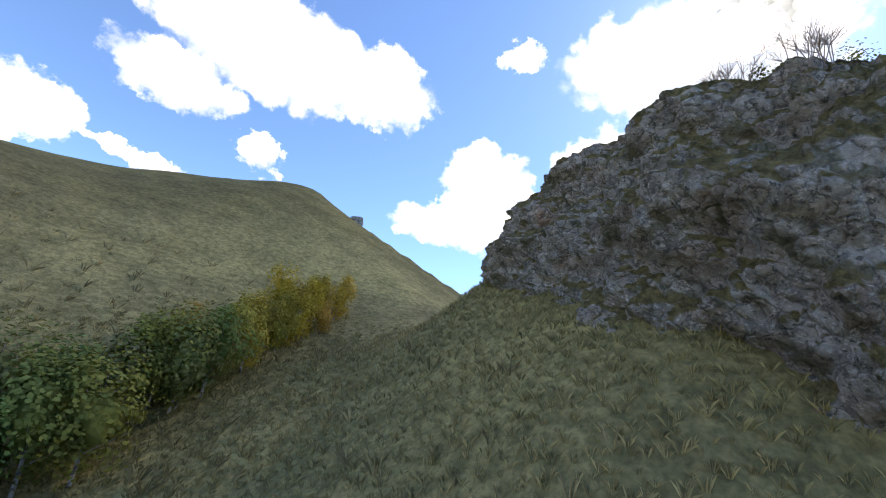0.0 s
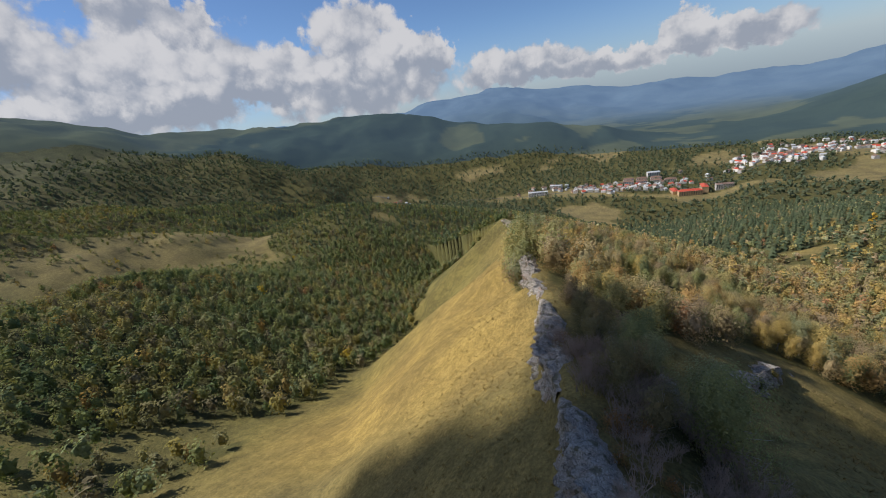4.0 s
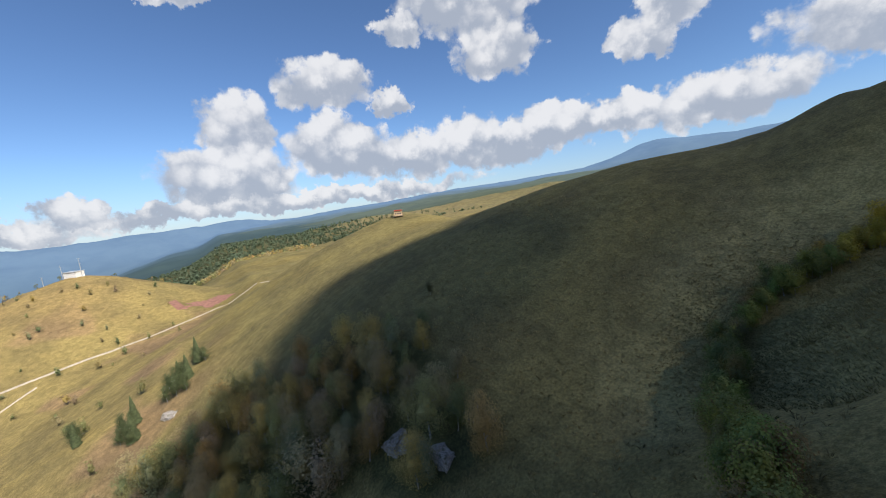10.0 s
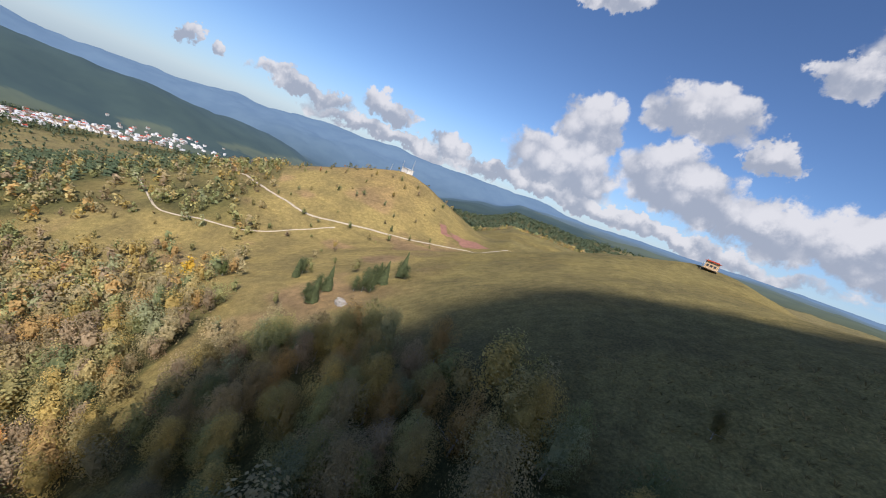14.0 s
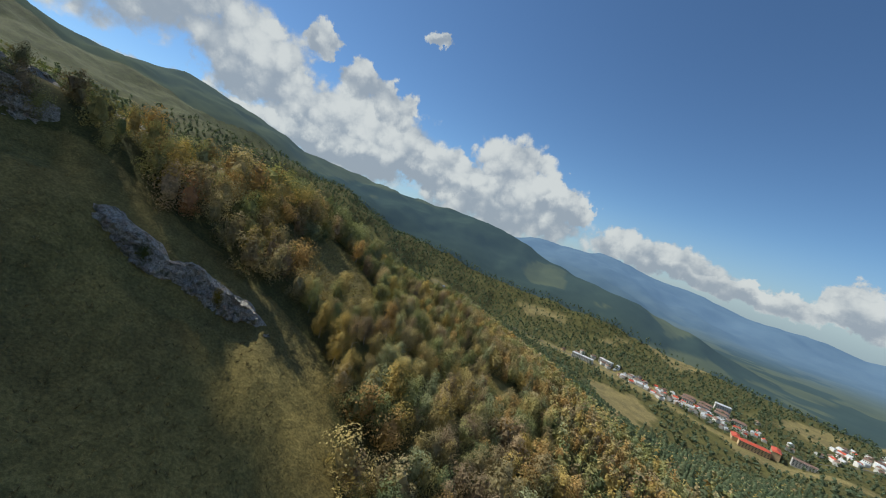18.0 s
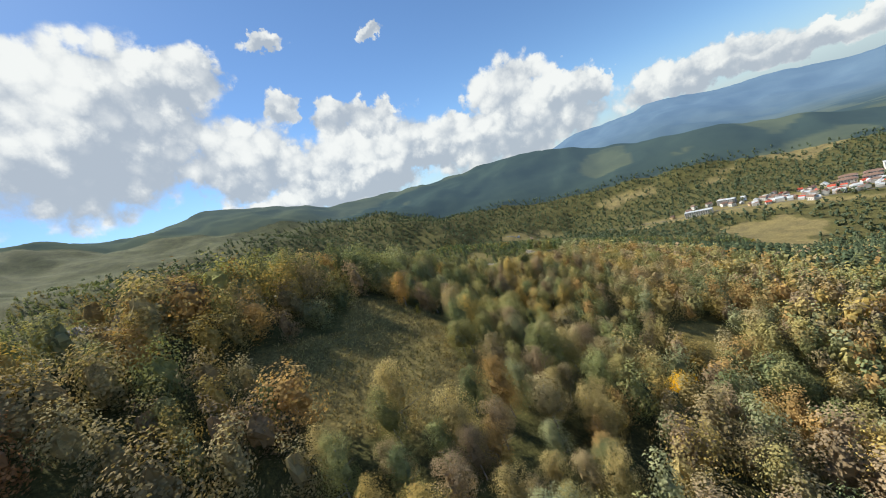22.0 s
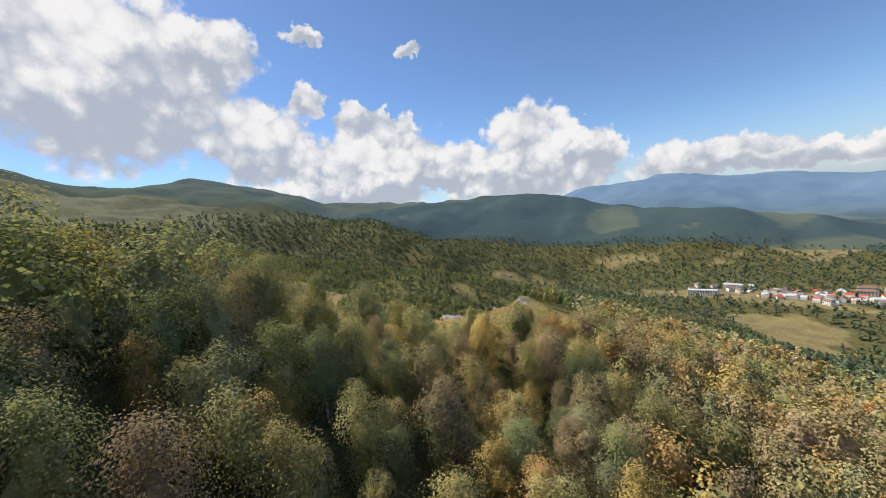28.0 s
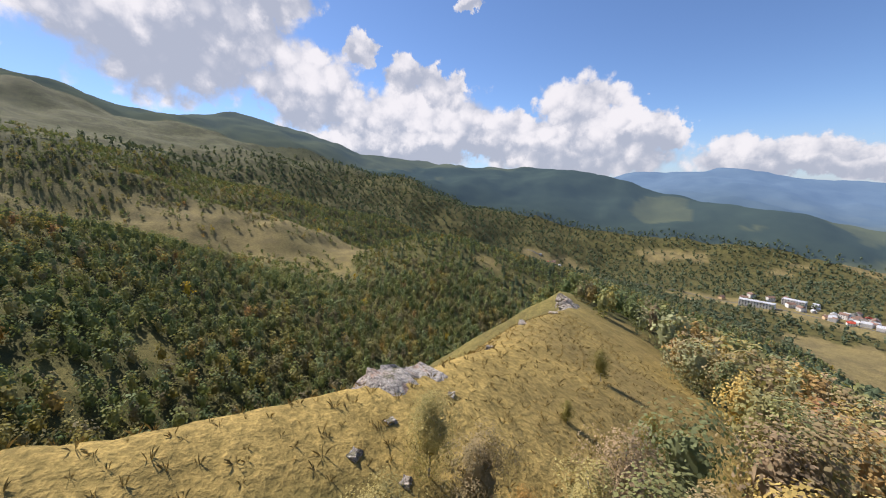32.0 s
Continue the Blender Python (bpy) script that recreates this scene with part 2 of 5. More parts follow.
def rock_look(turf):
    def build(n):
        where = spot(n)
        warped = n.vec("ADD", where, n.vec("SCALE", n.noise(where, 2.2, 4, 0.6, "Color"), 0.55))
        block, joint = n.add("ShaderNodeTexVoronoi"), n.add("ShaderNodeTexVoronoi", feature="DISTANCE_TO_EDGE")
        for v, size in ((block, 2.3), (joint, 2.3)):
            v.inputs["Scale"].default_value = size
            n.put(warped, v.inputs["Vector"])
        tone = n.add("ShaderNodeSeparateColor")
        n.put(block.outputs["Color"], tone.inputs[0])
        mid, fine = n.noise(where, 1.3, 6, 0.65), n.noise(where, 8.0, 6, 0.75)
        colour = n.mix(n.step(mid, 0.34, 0.66), (0.25, 0.225, 0.195), (0.50, 0.455, 0.395))
        colour = n.mix(n.math("MULTIPLY", tone.outputs[0], 0.5), colour, (0.54, 0.505, 0.45))
        colour = n.mix(n.math("MULTIPLY", n.step(n.noise(where, 0.55, 5), 0.50, 0.64), 0.5), colour, (0.34, 0.245, 0.18))
        colour = n.mix(n.step(fine, 0.53, 0.63), colour, (0.62, 0.59, 0.54))
        colour = n.mix(n.math("MULTIPLY", n.step(n.noise(where, 5.0, 6, 0.75), 0.53, 0.64), 0.8), colour, (0.09, 0.085, 0.075))
        colour = n.mix(n.math("MULTIPLY", n.step(n.noise(where, 0.9, 5), 0.55, 0.63), 0.7), colour, (0.12, 0.115, 0.05))
        colour = n.mix(n.math("MULTIPLY", n.step(n.noise(where, 0.42, 4), 0.62, 0.70), 0.5), colour, (0.40, 0.21, 0.12))
        gap = n.math("MULTIPLY", n.math("SUBTRACT", 1.0, n.step(joint.outputs[0], 0.0, 0.10)), n.step(n.noise(where, 1.9, 3), 0.40, 0.58))
        colour = n.mix(n.math("MULTIPLY", gap, 0.6), colour, (0.075, 0.07, 0.06))
        if turf:
            up = n.add("ShaderNodeSeparateXYZ")
            n.put(n.add("ShaderNodeNewGeometry").outputs["Normal"], up.inputs[0])
            grown = n.math("ADD", up.outputs[2], n.math("MULTIPLY_ADD", n.noise(where, 0.8, 5), 1.5, -0.65))
            grass = n.mix(n.step(n.noise(where, 3.5, 5, 0.7), 0.35, 0.65), (0.11, 0.095, 0.04), (0.26, 0.205, 0.09))
            colour = n.mix(n.step(grown, 0.22, 0.46), colour, grass)
        bump = n.math("MULTIPLY_ADD", mid, 0.8, n.math("MULTIPLY_ADD", fine, 0.5, n.math("MULTIPLY", n.step(joint.outputs[0], 0.0, 0.2), 0.4)))
        return principled(n, colour, 0.95, bump, 0.9, 0.25, spec=0.1)
    return build


ROCK, CLIFF_ROCK = material("grey_limestone", rock_look(False)), material("mossy_limestone", rock_look(True))
BRUSH = material("bare_brush", lambda n: principled(n, n.mix(n.noise(spot(n), 2.0, 3), (0.25, 0.19, 0.16), (0.42, 0.335, 0.285)), 0.95, spec=0.1))


def plain(name, colour, rough=0.85, scale=2.0, swing=0.22, metal=0.0):
    def build(n):
        where = spot(n)
        v = n.mix(n.step(n.noise(where, scale, 4), 0.3, 0.7), tuple(c * (1 - swing) for c in colour), tuple(min(1.0, c * (1 + swing)) for c in colour))
        return principled(n, v, rough, n.noise(where, scale * 5, 3), 0.25, 0.05, metal)
    return material(name, build)


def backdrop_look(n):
    """Far mountains, with kilometres of haze put in as colour and glow."""
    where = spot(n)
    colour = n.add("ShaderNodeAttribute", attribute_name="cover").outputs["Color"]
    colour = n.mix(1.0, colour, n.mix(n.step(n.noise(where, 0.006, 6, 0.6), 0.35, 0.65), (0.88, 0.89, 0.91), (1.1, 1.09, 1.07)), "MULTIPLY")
    # the hills give off a blue glow that stands for haze
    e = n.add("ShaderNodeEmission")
    n.put(n.add("ShaderNodeAttribute", attribute_name="air_glow").outputs["Color"], e.inputs[0])
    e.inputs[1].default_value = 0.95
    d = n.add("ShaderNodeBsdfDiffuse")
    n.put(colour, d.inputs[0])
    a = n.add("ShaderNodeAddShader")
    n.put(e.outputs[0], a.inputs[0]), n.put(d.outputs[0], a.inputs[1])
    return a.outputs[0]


FAR_HILLS = material("haze_tinted_mountains", backdrop_look)


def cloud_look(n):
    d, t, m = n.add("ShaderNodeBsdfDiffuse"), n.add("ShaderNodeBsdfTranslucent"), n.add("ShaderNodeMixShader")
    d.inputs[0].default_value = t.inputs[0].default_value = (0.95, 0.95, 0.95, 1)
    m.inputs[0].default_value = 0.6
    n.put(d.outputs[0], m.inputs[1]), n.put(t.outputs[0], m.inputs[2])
    # lets part of the sun through, to thin the added cloud's shade
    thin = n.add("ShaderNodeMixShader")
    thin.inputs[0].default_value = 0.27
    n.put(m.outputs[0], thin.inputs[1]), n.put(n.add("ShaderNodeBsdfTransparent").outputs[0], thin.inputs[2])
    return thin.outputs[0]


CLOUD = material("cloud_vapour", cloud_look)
TWIG = plain("twigs", (0.17, 0.13, 0.105), 0.95)
WHITEWASH, GREYWALL, OCHRE = plain("whitewashed_wall", (0.72, 0.70, 0.66)), plain("grey_render", (0.45, 0.44, 0.42)), plain("ochre_render", (0.55, 0.40, 0.24))
RED_ROOF, BROWN_ROOF, TIN_ROOF = plain("red_tin_roof", (0.45, 0.085, 0.05), 0.6), plain("brown_roof", (0.20, 0.13, 0.10), 0.7), plain("grey_tin_roof", (0.46, 0.48, 0.50), 0.45)
PANE = plain("dark_window_pane", (0.05, 0.06, 0.075), 0.2)
GRAVEL = plain("pale_gravel", (0.42, 0.355, 0.27), 0.95, 0.8)
SOIL = plain("red_soil", (0.26, 0.13, 0.095), 0.95, 0.5)
STEEL = plain("galvanised_steel", (0.55, 0.56, 0.57), 0.45, 3.0, 0.1, 0.6)
WOOD = plain("weathered_wood", (0.26, 0.20, 0.14))


def grass_look(n):
    tint = n.add("ShaderNodeAttribute", attribute_name="tint").outputs["Color"]
    isle = n.add("ShaderNodeNewGeometry").outputs["Random Per Island"]
    return principled(n, n.mix(1.0, tint, n.mix(isle, (0.65, 0.65, 0.65), (1.4, 1.36, 1.3)), "MULTIPLY"), 0.9, spec=0.1)


GRASS = material("grass_tufts", grass_look)


# ---- the lie of the land ----
def smax(a, b, k):
    """A maximum with a rounded join, k metres wide."""
    h = np.clip(0.5 + 0.5 * (a - b) / k, 0.0, 1.0)
    return b * (1 - h) + a * h + k * h * (1 - h)


def ramp(v, lo, hi):
    s = np.clip((v - lo) / (hi - lo), 0.0, 1.0)
    return s * s * (3 - 2 * s)


HASH = np.random.RandomState(7).rand(256, 256)


def value_noise(x, y):
    xi, yi = np.floor(x).astype(int), np.floor(y).astype(int)
    u, v = x - xi, y - yi
    u, v = u * u * (3 - 2 * u), v * v * (3 - 2 * v)
    a, b = HASH[xi & 255, yi & 255], HASH[(xi + 1) & 255, yi & 255]
    c, d = HASH[xi & 255, (yi + 1) & 255], HASH[(xi + 1) & 255, (yi + 1) & 255]
    return (a * (1 - u) + b * u) * (1 - v) + (c * (1 - u) + d * u) * v - 0.5


def fbm(x, y, size, octaves=4, gain=0.5):
    total, amp, f = 0.0, 1.0, 1.0 / size
    for n in range(octaves):
        total = total + amp * value_noise(x * f + 17.3 * n, y * f - 9.1 * n)
        amp, f = amp * gain, f * 2.03
    return total


def along(x, y, spine):
    """The nearest place on a spine: signed distance (positive to the right of its run), its height there and its length so far."""
    best = np.full(np.shape(x), 1e9)
    side, height, run = np.zeros_like(best), np.zeros_like(best), np.zeros_like(best)
    s0 = 0.0
    for (ax, ay, az), (bx, by, bz) in zip(spine, spine[1:]):
        lx, ly = bx - ax, by - ay
        length = math.hypot(lx, ly)
        t = np.clip(((x - ax) * lx + (y - ay) * ly) / length**2, 0, 1)
        dx, dy = x - ax - t * lx, y - ay - t * ly
        d = np.hypot(dx, dy)
        near = d < best
        best = np.where(near, d, best)
        side = np.where(near, np.sign(dx * ly - dy * lx) * d, side)
        height = np.where(near, az + t * (bz - az), height)
        run = np.where(near, s0 + t * length, run)
        s0 += length
    return best, side, height, run


def ridge(x, y, spine, left, right, soft=6.0, bend=0.0, join=1.0):
    """A ridge: spine of (x, y, z), how steeply it falls to its left and right, and how much steeper with the distance."""
    total = None
    for one in zip(spine, spine[1:]):
        d, side, top, _ = along(x, y, one)
        slope = left + (right - left) * ramp(side, -soft, soft)
        fall = np.hypot(d, soft) - soft
        z = top - slope * fall - bend * fall**2
        total = z if total is None else smax(total, z, (soft * 0.8 + 0.02 * d) * join)
    return total


def main_ridge(x, y):
    """The crest: a steep grass flank to the west, a wooded one to the east that eases into a shelf further north."""
    d, side, height, run = along(x, y, CREST)
    east = 0.62 - 0.12 * ramp(run, 110, 150) - 0.08 * ramp(run, 205, 250)
    steep = 0.80 + 0.1 * ramp(run, 225, 260)
    slope = steep + (east - steep) * ramp(side, -3, 3)
    return height - slope * (np.hypot(d, 3.0) - 3.0)


CREST = [(8, -62, -24), (12, -52, -20), (13, -38, -20), (10, -22, -25.5), (6, -10, -28.5), (1, 5, -32), (-4.5, 18, -36), (-7, 30, -40), (-11, 43, -43), (-16, 54, -45.5), (-25, 80, -53), (-32, 100, -58), (-40, 117, -63), (-44, 140, -72), (-45.5, 171, -81.5), (-49, 187, -85), (-57, 205, -90), (-69, 222, -94.5), (-90, 262, -105), (-106, 276, -109)]
CREST_END = [(-106, 276, -109), (-122, 294, -132), (-150, 334, -176)]
ROCK_TOP = [(-30, -114, -20), (0, -110, -15), (15, -106, -10), (29, -101, -0.8), (44, -109, -3), (60, -115, -8)]
SADDLE = [(66, -116, -9), (95, -110, -13), (125, -95, -22), (150, -78, -30), (190, -82, -30), (234, -85, -25)]
KNOB = [(226, -86, -26), (238, -80, -26), (300, -60, -54), (400, 30, -92)]
CONE = [(400, 30, -94), (432, 112, -52), (446, 128, -47), (470, 156, -56), (560, 280, -112), (680, 430, -180)]
SPUR = [(6, -116, -22), (-60, -130, -45), (-160, -110, -58), (-308, -23, -64), (-385, 88, -98), (-470, 210, -150)]
KNOLL = [(-430, 400, -190), (-540, 490, -165), (-680, 620, -215)]
WEST = [(-849, -1372, 363), (-1202, -1102, 353), (-1589, -745, 354), (-1835, -391, 310), (-1995, -39, 271), (-2099, 136, 242), (-2133, 362, 245), (-2143, 594, 225), (-2151, 757, 159), (-2147, 924, 103), (-2074, 1203, 86), (-1925, 1447, 69), (-1800, 1610, 28), (-1632, 1790, 24), (-1478, 1861, -16), (-1322, 1920, -48)]
NORTHWEST = [(-1322, 1920, -52), (-1133, 1985, -79), (-887, 2003, -129), (-517, 2031, -205), (-209, 2089, -276), (0, 2150, -325)]
TOWNHILL = [(700, 2500, -330), (1000, 2450, -235), (1300, 2300, -165), (1700, 2000, -195), (2200, 1700, -235)]
EASTHILL = [(700, 120, -250), (1100, -60, -205), (1700, -200, -150), (2300, -700, -60)]
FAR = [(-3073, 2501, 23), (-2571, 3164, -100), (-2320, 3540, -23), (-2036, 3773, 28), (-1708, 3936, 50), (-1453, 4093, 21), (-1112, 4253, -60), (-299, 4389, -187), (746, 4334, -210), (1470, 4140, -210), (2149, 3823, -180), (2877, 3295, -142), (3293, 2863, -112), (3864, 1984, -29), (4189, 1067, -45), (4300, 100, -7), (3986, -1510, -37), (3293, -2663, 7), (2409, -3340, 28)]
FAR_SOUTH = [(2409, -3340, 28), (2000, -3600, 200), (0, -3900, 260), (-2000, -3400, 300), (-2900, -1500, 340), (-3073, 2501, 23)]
VALLEY = -345.0


SHELF = [(9, 10, 0), (6, 21, 0), (4, 27, 0), (2, 34, 0), (-1, 42, 0)]
BAND = [(20, 46, 0), (24, 52, 0), (28, 60, 0), (31, 67, 0), (34, 74, 0)]


def lip_fall(y):
    """How high the broken rock edge of the crest stands above the western flank."""
    return np.interp(y, [-22, -14, 6, 12, 40, 47, 58, 66, 92, 100, 106, 116, 124, 158, 164, 176, 188, 196, 250, 258, 272, 280], [0, 4.0, 3.4, 4.2, 4.2, 1.6, 2.0, 7.5, 8.0, 3.0, 1.0, 3.5, 0, 0, 1.2, 0.8, 1.2, 0, 0, 3.4, 3.8, 0])


def height(x, y):
    x, y = np.asarray(x, float), np.asarray(y, float)
    r = np.hypot(x - 20, y - 60)
    # the apron that falls northwards to the valley
    apron = np.where(y > 0, -66 - 292 * (1 - np.exp(-np.maximum(y, 0) / 560)), -66 - 0.06 * y)
    apron = apron - 105 * ramp(-x + 0.25 * y, 30, 190) - 30 * ramp(x, 500, 900)
    apron = apron + 34 * ramp(x, 120, 420) * ramp(y, 100, 320) * ramp(-y, -800, -500)
    apron = apron + 9 * fbm(x, y, 120, 3) + 3 * fbm(x, y, 30, 3)
    z = smax(apron, np.full_like(x, VALLEY) + 6 * fbm(x, y, 400, 3), 40)
    far = ramp(r, 700, 1300)
    z = z + far * 34 * fbm(x + 300, y, 620, 4) * ramp(np.abs(x - 100 - 0.12 * y), 250, 600)
    z = smax(z, main_ridge(x, y), 5)
    _, side, _, _ = along(x, y, CREST)
    z = z - lip_fall(y) * ramp(-side, 0.6, 3.2) * (1 - ramp(-side, 10, 40))
    for line, fall, reach in ((SHELF, 3.5, 22), (BAND, 2.7, 45)):
        d, side, _, run = along(x, y, line)
        whole = sum(math.hypot(b[0] - a[0], b[1] - a[1]) for a, b in zip(line, line[1:]))
        inner = ramp(run, 0, 7) * (1 - ramp(run, whole - 7, whole))
        z = z - fall * ramp(side, 0.2, 2.4) * (1 - ramp(side, 0.4 * reach, reach)) * inner
    z = smax(z, ridge(x, y, CREST_END, 0.72, 0.5, 6), 9)
    z = smax(z, ridge(x, y, SADDLE, 0.20, 0.3, 14, 0.0024), 6)
    z = smax(z, ridge(x, y, ROCK_TOP, 0.56, 0.5, 4), 4)
    z = smax(z, ridge(x, y, KNOB, 0.40, 0.42, 12), 8)
    z = smax(z, ridge(x, y, CONE, 0.36, 0.42, 16), 16)
    z = smax(z, ridge(x, y, SPUR, 0.42, 0.50, 20), 12)
    z = smax(z, ridge(x, y, KNOLL, 0.34, 0.34, 50), 40)
    for spine, left, right, soft, amp in ((WEST, 0.42, 0.40, 60, 70), (NORTHWEST, 0.40, 0.40, 70, 50), (TOWNHILL, 0.30, 0.30, 110, 40), (EASTHILL, 0.25, 0.25, 120, 60)):
        z = smax(z, ridge(x, y, spine, left, right, soft, join=0.25) + amp * fbm(x, y, 420, 5) + 0.34 * amp * fbm(y, x, 150, 3), 40)
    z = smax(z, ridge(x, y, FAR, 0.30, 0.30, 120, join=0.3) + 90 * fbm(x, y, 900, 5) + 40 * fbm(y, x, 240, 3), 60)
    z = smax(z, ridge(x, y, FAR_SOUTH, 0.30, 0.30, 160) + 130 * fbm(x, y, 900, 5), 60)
    # the hollow below the cliff, and the bank at its foot
    z = z - 10 * np.exp(-((x - 45) ** 2 + (y + 40) ** 2) / 800.0) - 6 * np.exp(-((x - 30) ** 2 + (y + 68) ** 2) / 320.0)
    z = z + 2.6 * np.exp(-((x - 23) ** 2 + (y + 43) ** 2) / 110.0) + 4.2 * np.exp(-((x - 18) ** 2 + (y + 51) ** 2) / 60.0)
    z = z - 4.0 * np.exp(-((x - 27) ** 2 + (y + 28) ** 2) / 30.0)
    # small unevenness
    return z + 0.5 * fbm(x, y, 9, 3)


# ---- mesh helpers ----
def mesh_of(name, verts, faces, mat, smooth=False):
    """A mesh from arrays of places and of faces with one number of corners."""
    verts, faces = np.asarray(verts, np.float32).reshape(-1, 3), np.asarray(faces, np.int32)
    me = bpy.data.meshes.new(name)
    k = faces.shape[1]
    me.vertices.add(len(verts)), me.loops.add(faces.size), me.polygons.add(len(faces))
    me.vertices.foreach_set("co", verts.ravel())
    me.loops.foreach_set("vertex_index", faces.ravel())
    me.polygons.foreach_set("loop_start", np.arange(0, faces.size, k, dtype=np.int32))
    me.polygons.foreach_set("use_smooth", np.full(len(faces), smooth))
    me.materials.append(mat)
    me.update(calc_edges=True)
    return me


def paint(me, name, colours):
    layer = me.color_attributes.new(name, "FLOAT_COLOR", "POINT")
    rgba = np.ones((len(me.vertices), 4), np.float32)
    rgba[:, :3] = colours
    layer.data.foreach_set("color", rgba.ravel())


def part(name, bm, mat, parent=None, label="", smooth=False):
    me = bpy.data.meshes.new(name)
    bm.to_mesh(me)
    bm.free()
    me.materials.append(mat)
    if smooth:
        me.polygons.foreach_set("use_smooth", np.ones(len(me.polygons), bool))
    ob = new(name, me)
    if parent:
        ob.parent = parent
    return tagged(ob, label)


def box(bm, x, y, z, wide, deep, high, bevel=0.0):
    """A block with its foot's middle at x, y, z."""
    made = bmesh.ops.create_cube(bm, size=1.0, matrix=Matrix.Translation((x, y, z + high / 2)) @ Matrix.Diagonal((wide, deep, high, 1)))
    if bevel:
        bmesh.ops.bevel(bm, geom=list({e for v in made["verts"] for e in v.link_edges}), offset=bevel, segments=1, affect="EDGES")
    return bm


def lift(x, y):
    return float(height(np.array([x]), np.array([y]))[0])


# ---- what grows where ----
def blob(x, y, cx, cy, rx, ry, turn=0.0):
    c, s = math.cos(radians(turn)), math.sin(radians(turn))
    u, v = (x - cx) * c + (y - cy) * s, (y - cy) * c - (x - cx) * s
    return 1 - ramp(np.hypot(u / rx, v / ry) + 0.35 * fbm(x, y, max(rx, ry) * 0.6, 3), 0.75, 1.15)


WOOD_EDGE = [(-8, -10, 0), (-3, 10, 0), (3, 30, 0), (9, 47, 0), (19, 59, 0), (27, 72, 0), (37, 83, 0), (52, 81, 0), (66, 76, 0), (75, 69, 0), (84, 57, 0), (91, 46, 0), (99, 44, 0), (107, 57, 0), (120, 66, 0), (150, 73, 0), (197, 102, 0), (300, 170, 0)]


def woods(x, y):
    """How densely the land is wooded, 0 to 1."""
    d, side, _, run = along(x, y, CREST)
    edge = 0.4 * fbm(x, y, 22, 3)
    east = ramp(side + 8 * edge, 2, 6) * ramp(-along(x, y, WOOD_EDGE)[1] + 10 * edge, 0.5, 4)
    band = ramp(side + 6 * edge, 3, 6) * (1 - ramp(side + 6 * edge, 11, 15)) * ramp(y, -2, 8) * (1 - ramp(y, 34, 46))
    band = np.maximum(band, np.maximum(blob(x, y, 108, 25, 40, 17, 48), np.maximum(0.7 * blob(x, y, 70, 0, 12, 7, 20), 0.8 * blob(x, y, 118, 50, 22, 6, 25))))
    over = ramp(side + 5 * edge, -7, -4) * ramp(y, 72, 84) * (1 - ramp(y, 150, 166)) * (1 - ramp(side, 14, 18))
    w = np.maximum(np.maximum(east, over), band)
    north = ramp(y + 40 * edge - 0.15 * np.abs(x), 225, 262)
    west = ramp(-side + 20 * edge + 0.1 * y, 112, 128) * ramp(y + 30 * edge, -25, 10) * (1 - ramp(40 - along(x, y, SPUR)[0], 0, 16) * ramp(-y, -120, 0))
    w = np.maximum(w, np.where(x < -60, west, np.maximum(north * ramp(x, -140, -60), 0)))
    w = np.maximum(w, north * ramp(y, 300, 380))
    for hole in ((-7, 112, 21, 12, -22), (8, 99, 17, 19, 0), (-62, 222, 21, 60, 26), (28, 183, 8, 12, 0), (88, 332, 44, 24, -12), (52, 404, 22, 10, 0), (140, 382, 30, 10, 10), (-242, 149, 14, 9, 20), (-165, 172, 16, 11, 40), (-150, 20, 30, 14, 50), (-215, 130, 8, 14, 0), (20, 520, 34, 14, 0), (230, 470, 60, 16, 20), (-150, 640, 60, 20, -20), (-60, 800, 70, 24, 10), (-500, 760, 120, 30, -30)):
        w = w * (1 - blob(x, y, *hole))
    rough = 0.75 + 0.9 * fbm(x, y, 55, 3)
    far = ramp(np.hypot(x, y - 60), 300, 700)
    w = w * np.clip(rough + 0.25, 0.35, 1.0)
    w = w * (1 - far * ramp(fbm(x + 90, y, 260, 3), 0.10, 0.22))
    w = w * (1 - ramp(x - 0.2 * y, 100, 165) * ramp(-y, -330, -230) * (0.72 + 1.0 * np.clip(fbm(x, y, 70, 2), -0.5, 0.5)))
    w = w * (1 - ramp(height(x, y), -30, 60) * far)
    z = height(x, y)
    lower = np.maximum(ramp(x, 560, 700) * ramp(-z, 60, 110), ramp(-x, 620, 900) * ramp(-z, -60, 40) * ramp(fbm(x, y, 420, 3), -0.22, -0.02))
    w = np.maximum(w, 0.9 * lower)
    floor = ramp(-z, 292, 318)
    w = w * (1 - 0.9 * floor * ramp(fbm(x, y + 50, 230, 3), 0.02, 0.14))
    w = np.maximum(w, 0.85 * floor * ramp(-fbm(x, y + 50, 230, 3), 0.0, 0.1) * ramp(np.hypot(x, y), 500, 700))
    belt = ramp(y, 520, 660) * (1 - ramp(y + 0.12 * x, 1090, 1150)) * ramp(x, -1100, -900) * (1 - ramp(x, 420, 560))
    w = np.maximum(w, 0.9 * belt * ramp(-fbm(x, y, 110, 3), -0.26, -0.14))
    for hole in ((-200, 1225, 230, 38, 3), (480, 1790, 200, 70, 35), (960, 1640, 260, 110, -12), (190, 1110, 130, 34, 14), (380, 1440, 190, 60, 45), (700, 1420, 260, 80, 0), (1180, 1385, 320, 95, -3), (-800, 1090, 110, 50, 10)):
        w = w * (1 - blob(x, y, *hole))
    return np.clip(w, 0, 1)


